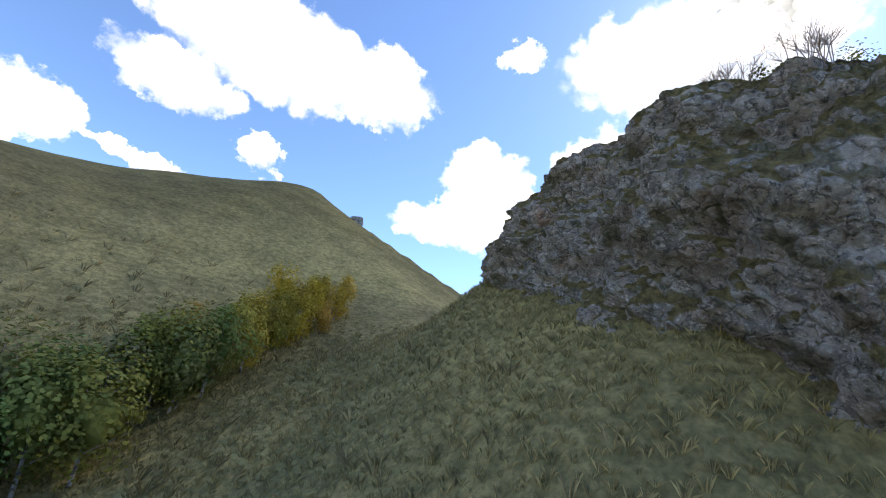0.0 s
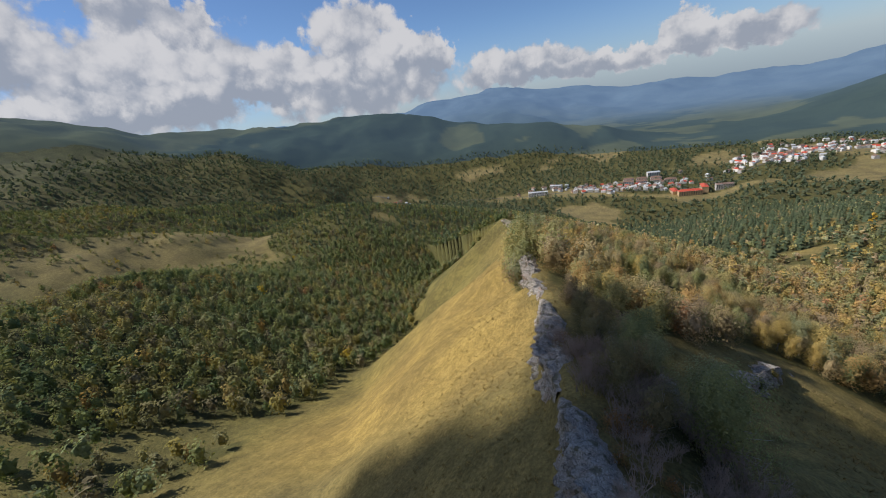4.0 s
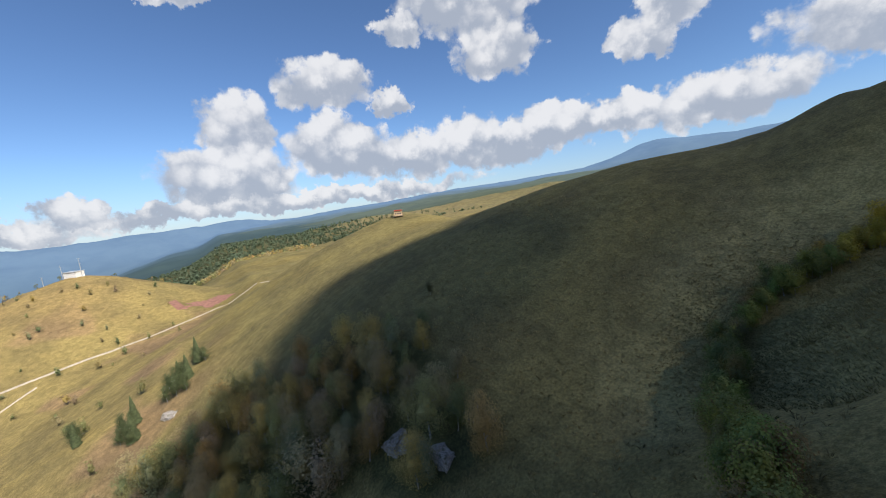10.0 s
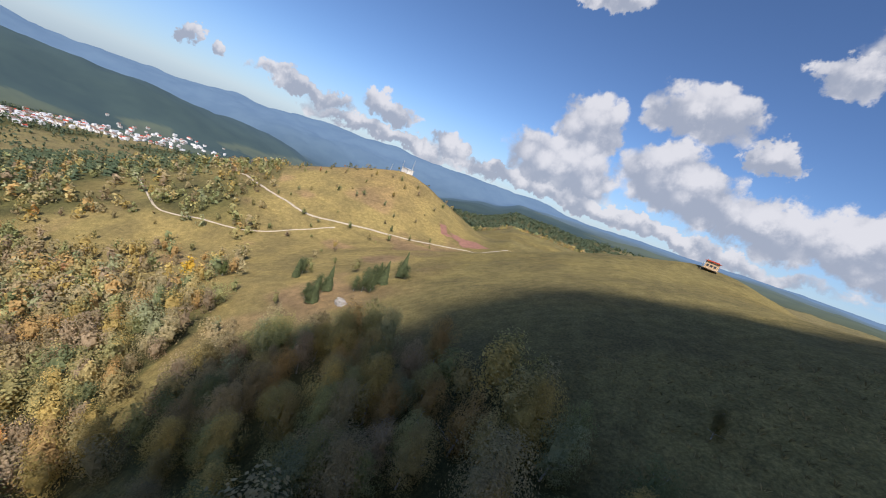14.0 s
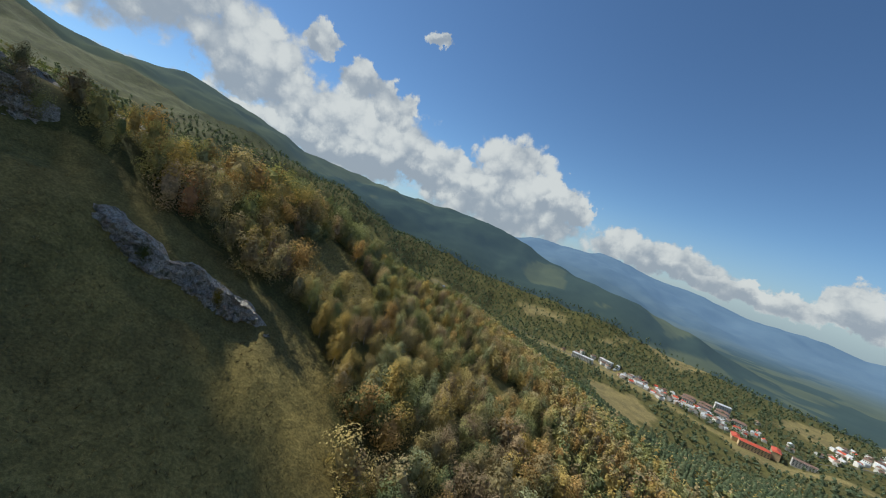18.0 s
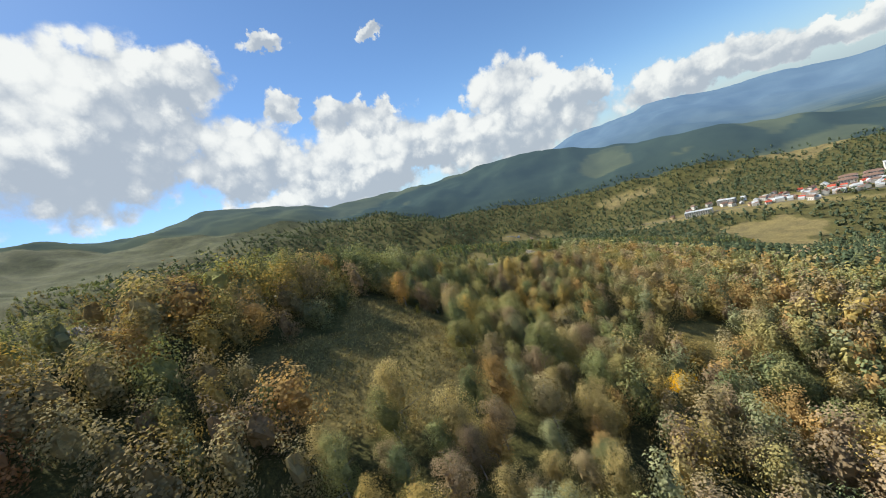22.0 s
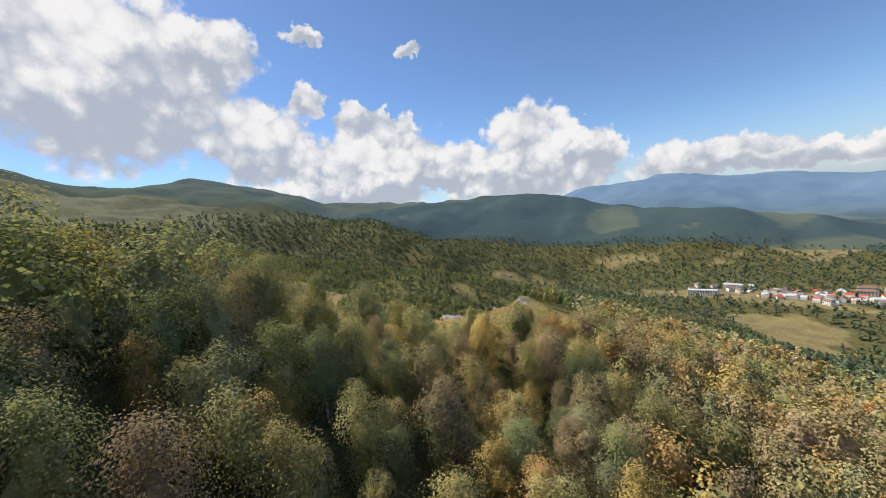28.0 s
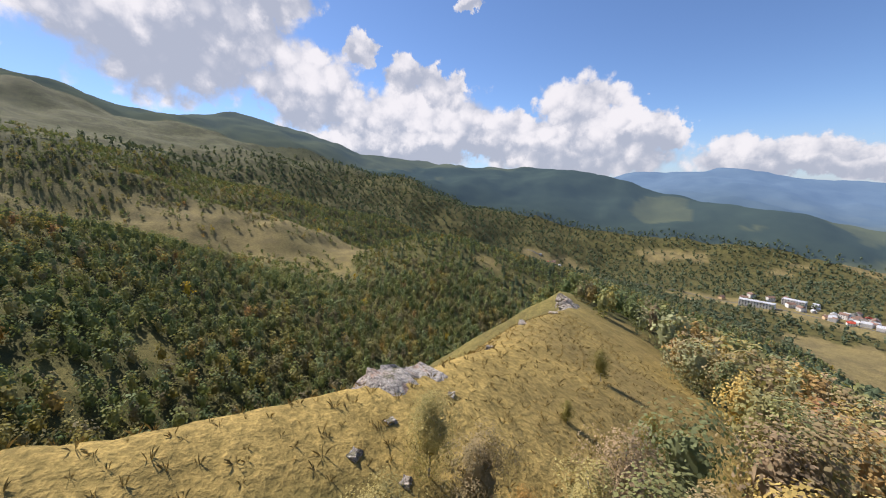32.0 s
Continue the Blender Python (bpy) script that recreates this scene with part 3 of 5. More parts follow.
def land_colour(x, y, z):
    """The ground's colour: pasture, dry grass, bare soil, woodland floor, fields; far high slopes darkened for cloud
    shade.
    """
    one = np.ones((len(x), 3))
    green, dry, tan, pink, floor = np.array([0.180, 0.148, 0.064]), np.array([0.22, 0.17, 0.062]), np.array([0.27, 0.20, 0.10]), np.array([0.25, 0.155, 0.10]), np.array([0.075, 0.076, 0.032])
    mixed = fbm(x, y, 46, 4)
    c = green * one + (dry - green) * ramp(mixed, -0.25, 0.35)[:, None] * 0.55
    d, side, _, run = along(x, y, CREST)
    west = ramp(-side, 0, 6) * (1 - ramp(-side, 95, 135)) * ramp(y, 0, 40)
    c = c + (np.array([0.30, 0.215, 0.075]) - c) * (0.85 * west * ramp(mixed, -0.6, 0.0))[:, None]
    shoulder = blob(x, y, -58, 215, 28, 66, 26)
    c = c + (np.array([0.27, 0.20, 0.075]) - c) * (0.8 * shoulder)[:, None]
    slope_east = ramp(x, 120, 170) * (1 - ramp(x, 420, 520)) * ramp(y, 15, 55) * (1 - ramp(y, 180, 260))
    c = c + (np.array([0.27, 0.205, 0.085]) - c) * (0.7 * slope_east)[:, None]
    c = c + (pink - c) * (0.6 * slope_east * ramp(fbm(x, y, 40, 3), 0.02, 0.2))[:, None]
    bank = blob(x, y, 30, -50, 34, 34)
    c = c + (np.array([0.285, 0.235, 0.108]) - c) * (0.8 * bank)[:, None]
    below = ramp(-x + 0.1 * y, 75, 150) * (1 - ramp(np.hypot(x, y), 600, 900))
    c = c + (np.array([0.125, 0.118, 0.046]) - c) * (0.75 * below)[:, None]
    cone = ramp(90 - along(x, y, CONE)[0], 0, 40) * ramp(y, 60, 130)
    c = c + (np.array([0.27, 0.19, 0.085]) - c) * (0.7 * cone)[:, None]
    far = ramp(np.hypot(x, y - 60), 280, 600)
    c = c + (tan - c) * (far * 0.30 * ramp(fbm(x, y, 200, 3), -0.1, 0.3))[:, None]
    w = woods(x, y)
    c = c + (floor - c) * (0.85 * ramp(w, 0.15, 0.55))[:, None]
    low = far * ramp(np.hypot(x, y - 60), 500, 900) * (1 - ramp(z, -60, 60))
    c = c + (np.array([0.185, 0.158, 0.085]) - c) * (0.6 * low * (1 - ramp(w, 0.15, 0.55)))[:, None]
    # far high slopes get a darker colour that stands for cloud shade
    high = far * ramp(z, -60, 60)
    c = c + (np.array([0.062, 0.078, 0.046]) - c) * (0.85 * high)[:, None]
    return c


# ---- the ground, one sheet to the far hills ----
def sheet(name, radii, turns, mat):
    a = np.linspace(0, 2 * math.pi, turns, endpoint=False)
    rr, aa = np.meshgrid(radii, a, indexing="ij")
    x, y = (20 + rr * np.cos(aa)).ravel(), (70 + rr * np.sin(aa)).ravel()
    z = height(x, y)
    i, j = np.meshgrid(np.arange(len(radii) - 1), np.arange(turns), indexing="ij")
    i, j, k = i.ravel(), j.ravel(), ((j + 1) % turns).ravel()
    faces = np.stack([i * turns + j, (i + 1) * turns + j, (i + 1) * turns + k, i * turns + k], 1)
    me = mesh_of(name, np.stack([x, y, z], 1), faces, mat, True)
    return me, x, y, z


radii = np.concatenate([np.linspace(0.0, 6, 3), np.linspace(8, 330, 190), 330 * (1720 / 330) ** np.linspace(0.012, 1, 120)])
me, gx, gy, gz = sheet("ground", radii, 900, GROUND)
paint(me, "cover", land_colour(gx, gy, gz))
tagged(new("ground", me), "hilly pasture and woodland floor falling into a broad valley", "ground", kind="structure")

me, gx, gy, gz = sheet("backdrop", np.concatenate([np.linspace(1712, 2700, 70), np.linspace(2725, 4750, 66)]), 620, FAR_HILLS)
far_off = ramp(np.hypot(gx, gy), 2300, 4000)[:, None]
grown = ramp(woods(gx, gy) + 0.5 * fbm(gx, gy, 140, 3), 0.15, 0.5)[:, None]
# base tone is set dark in place of cloud shade
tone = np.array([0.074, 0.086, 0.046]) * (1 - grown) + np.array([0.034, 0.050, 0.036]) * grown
# painted haze: bluer colour and stronger blue glow with distance
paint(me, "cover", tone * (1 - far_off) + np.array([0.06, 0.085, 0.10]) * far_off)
paint(me, "air_glow", np.array([0.026, 0.043, 0.068]) * ramp(np.hypot(gx, gy), 1300, 2100)[:, None] + np.array([0.052, 0.092, 0.165]) * far_off)
tagged(new("backdrop", me), "far mountain ranges with blue haze in their colour and glow", "mountains", kind="structure")

# ---- trees ----
GREENS = [(0.190, 0.200, 0.076), (0.225, 0.225, 0.084), (0.250, 0.235, 0.090), (0.155, 0.176, 0.074), (0.280, 0.246, 0.090), (0.225, 0.232, 0.110)]
AUTUMN = [(0.310, 0.250, 0.095), (0.345, 0.262, 0.080), (0.265, 0.212, 0.100), (0.335, 0.225, 0.080), (0.280, 0.235, 0.110), (0.255, 0.195, 0.105)]
BRIGHT = [(0.46, 0.30, 0.04), (0.40, 0.23, 0.07), (0.36, 0.20, 0.09)]
NEEDLES = [(0.055, 0.074, 0.045), (0.062, 0.082, 0.050), (0.075, 0.088, 0.052)]


def crown_quads(rng, count, tall, wide, size, low=0.22, core=True):
    """Leaf sprays in clumps along an upright, uneven crown; returns the corners of count quads."""
    clumps = []
    for _ in range(24):
        f = rng.uniform(low, 0.95)
        swell = math.sin(math.pi * min(1.0, (f - low + 0.12) / (1.16 - low))) ** 0.8
        a, r = rng.uniform(0, 6.283), wide * 0.5 * swell * rng.uniform(0.15, 0.85)
        clumps.append((r * math.cos(a), r * math.sin(a), f * tall, wide * rng.uniform(0.15, 0.26) * (0.5 + 0.6 * swell)))
    clumps = np.array(clumps)
    pick = clumps[rng.randint(0, len(clumps), count)]
    way = rng.normal(size=(count, 3))
    way /= np.linalg.norm(way, axis=1, keepdims=True)
    centre = pick[:, :3] + way * (pick[:, 3] * rng.uniform(0.55, 1.08, count))[:, None] * np.array([1, 1, 1.25])
    out = centre / np.array([wide, wide, tall]) - np.array([0, 0, 0.5])
    normal = 0.6 * way + 1.1 * out / (np.linalg.norm(out, axis=1, keepdims=True) + 1e-6) + rng.normal(scale=0.38, size=(count, 3)) + np.array([0, 0, 0.2])
    u = np.cross(normal, rng.normal(size=(count, 3)))
    u /= np.linalg.norm(u, axis=1, keepdims=True) + 1e-9
    v = np.cross(normal, u)
    v /= np.linalg.norm(v, axis=1, keepdims=True) + 1e-9
    s = size * rng.uniform(0.6, 1.3, count)[:, None]
    sprays = np.stack([centre - u * s, centre - v * s * 0.7, centre + u * s, centre + v * s * 0.7], 1)
    # the close inner foliage
    inner = []
    rings, sides = 6, 9
    a0, a1, a2 = rng.uniform(0, 6.283, 3)
    grid = np.zeros((rings + 1, sides, 3))
    for i in range(rings + 1):
        for j in range(sides):
            p, a = math.pi * i / rings, 6.283 * j / sides
            lump = 0.80 + 0.17 * math.sin(2 * a + a0 + 2.2 * p) + 0.14 * math.sin(3 * a + a1 - 3.5 * p) + rng.uniform(-0.07, 0.07)
            lump = 0.86 if i in (0, rings) else lump
            grid[i, j] = (0.20 * wide * lump * math.sin(p) * math.cos(a), 0.20 * wide * lump * math.sin(p) * math.sin(a), tall * ((low + 0.92) / 2 + (0.92 - low) / 2 * 0.68 * math.cos(p) * lump))
    for i in range(rings):
        for j in range(sides):
            k = (j + 1) % sides
            inner.append([grid[i, j], grid[i + 1, j], grid[i + 1, k], grid[i, k]])
    return np.concatenate([sprays, np.array(inner)]) if core and count > 60 else sprays


def spruce_quads(rng, tiers, spokes, tall, wide):
    quads = []
    for i in range(tiers):
        f = 0.10 + 0.88 * i / tiers
        r = 0.5 * wide * (1 - f) ** 0.85 + 0.12
        for j in range(spokes):
            a = 6.283 * (j + rng.uniform(-0.3, 0.3)) / spokes + i * 1.1
            rr, z = r * rng.uniform(0.75, 1.15), f * tall
            c, s, w = math.cos(a), math.sin(a), rr * 0.42
            drop = 0.32 * rr + 0.10 * tall / tiers
            quads.append([(0, 0, z + 0.09 * tall), (c * rr * 0.6 - s * w, s * rr * 0.6 + c * w, z - drop * 0.5), (c * rr, s * rr, z - drop), (c * rr * 0.6 + s * w, s * rr * 0.6 - c * w, z - drop * 0.5)])
    return np.array(quads)


def scatter(x0, x1, y0, y1, step, seed, keep):
    """Jittered places on a grid, kept where keep(x, y) passes a chance."""
    rng = np.random.RandomState(seed)
    half = 0.72 * max(x1 - x0, y1 - y0)
    u, v = np.meshgrid(np.arange(-half, half, step), np.arange(-half, half, step))
    u, v = u.ravel() + rng.uniform(-0.48, 0.48, u.size) * step, v.ravel() + rng.uniform(-0.48, 0.48, u.size) * step
    x, y = (x0 + x1) / 2 + 0.891 * u - 0.454 * v, (y0 + y1) / 2 + 0.454 * u + 0.891 * v
    inside = (x > x0) & (x < x1) & (y > y0) & (y < y1)
    x, y = x[inside], y[inside]
    ok = keep(x, y) > rng.uniform(0, 1, x.size)
    return x[ok], y[ok], rng


def tint_for(rng, x, y):
    """Leaf colours: green low in the west, more autumn on the east flank."""
    warm = np.clip(0.21 + 0.33 * ramp(x + 0.15 * y, -60, 60) + 1.1 * fbm(x, y, 60, 2), 0.04, 0.72)
    g, a = np.array(GREENS)[rng.randint(0, len(GREENS), x.size)], np.array(AUTUMN)[rng.randint(0, len(AUTUMN), x.size)]
    c = np.where((rng.uniform(0, 1, x.size) < warm)[:, None], a, g)
    b = np.array(BRIGHT)[np.minimum(rng.randint(0, 5, x.size), 2)]
    c = np.where((rng.uniform(0, 1, x.size) < 0.007)[:, None], b, c)
    shift = ramp(-x + 0.05 * y, 60, 120)[:, None]
    c = c * (1 - shift * np.array([0.36, 0.26, 0.30]))
    return c * np.array([1.0, 1.0, 1.2]) * rng.uniform(0.98, 1.48, (x.size, 1))


def planted(name, templates, x, y, tall, tint, rng, label, mat=LEAVES):
    """Many trees in one object: templates of quads for a tree 1 m tall, scaled and turned."""
    z = height(x, y)
    verts, cols = [], []
    which = rng.randint(0, len(templates), x.size)
    for i, quads in enumerate(templates):
        m = which == i
        if not m.any():
            continue
        a = rng.uniform(0, 6.283, m.sum())
        c, s = np.cos(a)[:, None], np.sin(a)[:, None]
        flat = quads.reshape(-1, 3)
        h, fat = tall[m][:, None], rng.uniform(0.85, 1.2, m.sum())[:, None]
        vx = (flat[:, 0] * c - flat[:, 1] * s) * h * fat + x[m][:, None]
        vy = (flat[:, 0] * s + flat[:, 1] * c) * h * fat + y[m][:, None]
        vz = flat[:, 2] * h + z[m][:, None] - 0.1
        verts.append(np.stack([vx, vy, vz], -1).reshape(-1, 3))
        cols.append(np.repeat(tint[m], len(flat), 0))
    verts = np.concatenate(verts)
    me = mesh_of(name, verts, np.arange(len(verts)).reshape(-1, 4), mat)
    paint(me, "tint", np.concatenate(cols))
    return tagged(new(name, me), label, "woodland", kind="stuff")


rng = np.random.RandomState(3)
FULL = [crown_quads(rng, 1400, 1.0, rng.uniform(0.74, 0.98), 0.0205, 0.10) for _ in range(7)]
HALF = [crown_quads(rng, 800, 1.0, rng.uniform(0.74, 0.98), 0.026, 0.10) for _ in range(7)]
MID = [crown_quads(rng, 88, 1.0, rng.uniform(0.78, 1.05), 0.058, 0.08) for _ in range(7)]
LOW = [crown_quads(rng, 30, 1.0, rng.uniform(0.75, 0.95), 0.135, 0.1) for _ in range(6)]
TINY = [crown_quads(rng, 13, 1.0, 0.85, 0.26, 0.1) for _ in range(5)]
FIR_MID = [spruce_quads(rng, 8, 6, 1.0, 0.42) for _ in range(3)]
FIR_LOW = [spruce_quads(rng, 4, 5, 1.0, 0.42) for _ in range(3)]


TRACK = np.array([row[1:4] for row in PATH])


def off_track(x, y, z):
    """How far a place lies from the flight line."""
    return np.min(np.linalg.norm(np.stack([x, y, z], -1)[:, None] - TRACK[None], axis=2), axis=1)


def birch(kind, leaves, tall, wide, size, seed, bare=False):
    """One broad-leaved tree: a tapered, leaning trunk with limbs, and a crown of many leaf sprays."""
    rng = np.random.RandomState(seed)
    base = new(kind)
    bm = bmesh.new()
    lean = rng.uniform(-0.12, 0.12, 2)

    def limb(a, b, r0, r1, sides=5):
        a, b = Vector(a), Vector(b)
        turn = (b - a).to_track_quat("Z", "Y").to_matrix().to_4x4()
        rings = []
        for t, r in ((0, r0), (0.5, (r0 + r1) / 2), (1, r1)):
            mid = a.lerp(b, t) + Vector((rng.uniform(-1, 1), rng.uniform(-1, 1), 0)) * (0.12 * r0 if 0 < t < 1 else 0)
            rings.append([bm.verts.new(mid + turn @ Vector((r * math.cos(6.283 * k / sides), r * math.sin(6.283 * k / sides), 0))) for k in range(sides)])
        for lo, hi in zip(rings, rings[1:]):
            for k in range(sides):
                bm.faces.new((lo[k], lo[(k + 1) % sides], hi[(k + 1) % sides], hi[k]))

    top = Vector((lean[0] * tall, lean[1] * tall, tall * 0.86))
    limb((0, 0, -0.5), top * 0.45, 0.016 * tall, 0.011 * tall, 7)
    limb(top * 0.45, top, 0.011 * tall, 0.003 * tall)
    for k in range(9 if not bare else 16):
        f, a = rng.uniform(0.2, 0.85), rng.uniform(0, 6.283)
        start = top * f
        reach = wide * rng.uniform(0.25, 0.48) * (1.15 - f)
        limb(start, start + Vector((reach * math.cos(a), reach * math.sin(a), tall * rng.uniform(0.08, 0.2))), 0.006 * tall, 0.0018 * tall, 4)
    part("trunk", bm, TWIG if bare else BARK, base, "pale birch trunk and limbs")
    quads = crown_quads(rng, leaves, tall, wide, size, 0.14, not bare and leaves > 1000)
    quads[..., :2] += lean * quads[..., 2:3]
    crown = new("crown", mesh_of("crown", quads.reshape(-1, 3), np.arange(quads.size // 3).reshape(-1, 4), LEAF))
    crown.parent = base
    return base


def spruce(kind, tall, seed):
    rng = np.random.RandomState(seed)
    base = new(kind)
    bm = bmesh.new()
    bmesh.ops.create_cone(bm, segments=7, radius1=0.022 * tall, radius2=0.004 * tall, depth=tall, matrix=Matrix.Translation((0, 0, tall * 0.47)))
    part("trunk", bm, WOOD, base)
    quads = spruce_quads(rng, 20, 11, tall, tall * 0.46)
    crown = new("crown", mesh_of("crown", quads.reshape(-1, 3), np.arange(quads.size // 3).reshape(-1, 4), LEAF))
    crown.parent = base
    return base


def stand(master, x, y, rng, scale, tint, label, group="", category="tree", sink=0.1):
    """A copy of a tree on the ground, turned and coloured."""
    m = Matrix.Translation((x, y, lift(x, y) - sink)) @ Matrix.Rotation(rng.uniform(0, 6.283), 4, "Z") @ Matrix.Diagonal((scale * rng.uniform(0.9, 1.12), scale * rng.uniform(0.9, 1.12), scale, 1))
    ob = copy_thing(master, m)
    for child in ob.children:
        child.color = (*tint, 1)
    return tagged(ob, label, category, group)


def drop_master(ob):
    for o in (*ob.children_recursive, ob):
        bpy.data.objects.remove(o)


def on_spine(spine, run):
    """The place and heading a given way along a spine."""
    for (ax, ay, _), (bx, by, _) in zip(spine, spine[1:]):
        length = math.hypot(bx - ax, by - ay)
        if run <= length:
            break
        run -= length
    t = run / length
    return ax + t * (bx - ax), ay + t * (by - ay), math.atan2(by - ay, bx - ax)


# ---- woodland ----
def near_zone(x, y):
    return (np.hypot(x - 10, y - 130) < 215) & ~west_zone(x, y)


def west_zone(x, y):
    """The wooded hollow west of the ridge."""
    return (along(x, y, CREST)[1] < -45) & (x > -430) & (y > -140) & (y < 470) & (x < 20 - 0.1 * y)


x, y, r = scatter(-230, 240, -60, 350, 4.7, 11, lambda x, y: np.where(near_zone(x, y), woods(x, y) ** 0.45, 0))
SINGLES = np.array([(-24, 111), (-10, 122), (35, 146), (7, 266), (27, 53), (32, 64), (2, 120), (-50, 214)])
clear = np.min(np.hypot(x[:, None] - SINGLES[:, 0], y[:, None] - SINGLES[:, 1]), axis=1) > 4.5
clear &= np.hypot(x - 37.5, y - 138.5) > 6.5
x, y = x[clear], y[clear]
d = off_track(x, y, height(x, y) + 4)
room = d > 11.0
x, y, d = x[room], y[room], d[room]
hero = np.argsort(d)[:295]
is_hero = np.zeros(x.size, bool)
is_hero[hero] = True
tint, tall = tint_for(r, x, y), r.uniform(6.0, 10.5, x.size)
side = along(x, y, CREST)[1]
tall[(side < 15) & (y > 70) & (y < 150) & (x > -60)] *= 1.35
tall[(side < 15) & (y >= 165) & (y < 200)] *= 0.75
grey = (side < 9) & (y < 74) & (y > -10)
tint[grey] = tint[grey] * 0.45 + np.array([0.15, 0.11, 0.085]) * 0.55
tall[grey] *= 0.75
close = (d < 52) & ~is_hero
middle = (d >= 52) & (d < 85) & ~is_hero
far_off = (d >= 85) & ~is_hero
planted("birch_woodland", FULL, x[close], y[close], tall[close], tint[close], r, "dense birch woodland in early autumn olive and ochre")
planted("flank_woodland", HALF, x[middle], y[middle], tall[middle], tint[middle], r, "birch woodland on the ridge flank in olive and ochre")
planted("hillside_woodland", MID, x[far_off], y[far_off], tall[far_off], tint[far_off], r, "mixed broad-leaved woodland on the hillside turning ochre")
BIRCHES = [birch("birch_tree", 8000, 8.0, w, 0.074, 40 + i) for i, w in enumerate((5.6, 6.2, 5.2, 6.8))]
for i in hero:
    stand(BIRCHES[i % 4], x[i], y[i], r, tall[i] / 8.0, tint[i], "slender pale-stemmed birch with olive and ochre leaves", "birches on the ridge flank")

x, y, r = scatter(-430, -40, -140, 470, 6.3, 14, lambda x, y: np.where(west_zone(x, y), woods(x, y) ** 0.5, 0))
planted("hollow_woodland", MID, x, y, r.uniform(7.5, 12.5, x.size), tint_for(r, x, y) * 1.1, r, "dark green broad-leaved woodland with yellowing crowns in the hollow")

x, y, r = scatter(-1000, 900, -120, 900, 7.5, 12, lambda x, y: np.where(near_zone(x, y) | west_zone(x, y), 0, woods(x, y) ** 0.8))
fir = r.uniform(0, 1, x.size) < ramp(y + 120 * fbm(x, y, 150, 2), 300, 480) * (0.75 - 0.5 * ramp(-x, 60, 200))
tint = tint_for(r, x, y)
planted("valley_woodland", LOW, x[~fir], y[~fir], r.uniform(6, 10, (~fir).sum()), tint[~fir], r, "mixed woodland on the lower slopes turning yellow and brown")
planted("fir_woodland", FIR_LOW, x[fir], y[fir], r.uniform(9, 14, fir.sum()), np.array(NEEDLES)[r.randint(0, 3, fir.sum())] * 1.5, r, "dark fir and pine woodland above the valley")
x, y, r = scatter(-2100, 2000, -900, 2500, 17.0, 13, lambda x, y: woods(x, y) ** 0.6 * 0.95 * ((y > 890) | (x < -990) | (x > 890) | ((y < -125) & (x > 250))) * (np.hypot(x - 20, y - 70) < 1760))
# needle colour is lifted by a pale offset, haze put into the tint
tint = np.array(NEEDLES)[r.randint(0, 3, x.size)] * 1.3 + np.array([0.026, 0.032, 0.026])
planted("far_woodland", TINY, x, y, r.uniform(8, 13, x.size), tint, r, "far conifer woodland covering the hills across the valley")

# ---- single trees, hedges and groups of spruces ----
rr = np.random.RandomState(21)
SPRUCES = [spruce("spruce_tree", 12.0, 60 + i) for i in range(2)]
for cx, cy, count, spread in ((171, 58, 7, 7), (190, 75, 3, 5), (180, 44, 9, 7), (190, 35, 4, 5)):
    for k in range(count):
        stand((BIRCHES[0], BIRCHES[3], SPRUCES[k % 2], BIRCHES[2])[k % 4], cx + rr.uniform(-1, 1) * spread, cy + rr.uniform(-1, 1) * spread * 0.6, rr, rr.uniform(0.6, 0.98), (0.10, 0.12, 0.06), "dark green tree in a small group on dry pasture", "dark trees on the pasture")
stand(SPRUCES[0], 20.4, -38.5, rr, 0.07, (0.05, 0.08, 0.03), "small young spruce on top of the cliff", sink=lift(20.4, -38.5) + 19.1)
for hx, hy, s, tint, label in ((-24, 111, 0.62, (0.19, 0.18, 0.05), "lone yellow-green birch standing on the meadow"), (-10, 122, 0.34, (0.17, 0.16, 0.05), "small round birch on the meadow"),
                               (35, 145, 1.2, (0.72, 0.44, 0.03), "bright golden-yellow birch among brown trees"), (7, 266, 0.9, (0.50, 0.20, 0.03), "orange maple among brown trees"),
                               (27, 53, 0.5, (0.12, 0.13, 0.05), "small dark green birch below the rock band"), (32, 64, 0.5, (0.24, 0.19, 0.05), "small yellowing bush below the rock band"),
                               (101, -22, 0.5, (0.13, 0.12, 0.06), "dark round bush on the shaded pasture"), (158, 133, 0.8, (0.12, 0.13, 0.05), "round dark green tree on dry pasture"),
                               (185, 104, 0.85, (0.11, 0.13, 0.05), "round dark green tree on dry pasture"), (2, 120, 0.24, (0.16, 0.14, 0.06), "low bush on the meadow"),
                               (-50, 214, 0.5, (0.20, 0.18, 0.06), "olive birch bush on the grassy shoulder"), (-35, 196, 0.5, (0.30, 0.22, 0.07), "yellowing birch bush on the grassy shoulder"),
                               (-31, 190, 0.55, (0.20, 0.19, 0.075), "olive birch bush on the grassy shoulder"), (-27, 194, 0.5, (0.34, 0.25, 0.07), "yellowing birch bush on the grassy shoulder"),
                               (-37, 188, 0.4, (0.32, 0.2, 0.07), "orange-brown bush on the grassy shoulder"), (-44, 200, 0.25, (0.20, 0.18, 0.06), "olive birch bush on the grassy shoulder"),
                               (-40, 206, 0.45, (0.24, 0.19, 0.06), "olive birch bush on the grassy shoulder"), (41, -37, 0.4, (0.3, 0.19, 0.04), "yellow bush on the shaded pasture")):
    stand(BIRCHES[int(s * 40) % 4], hx, hy, rr, s, tint, label)
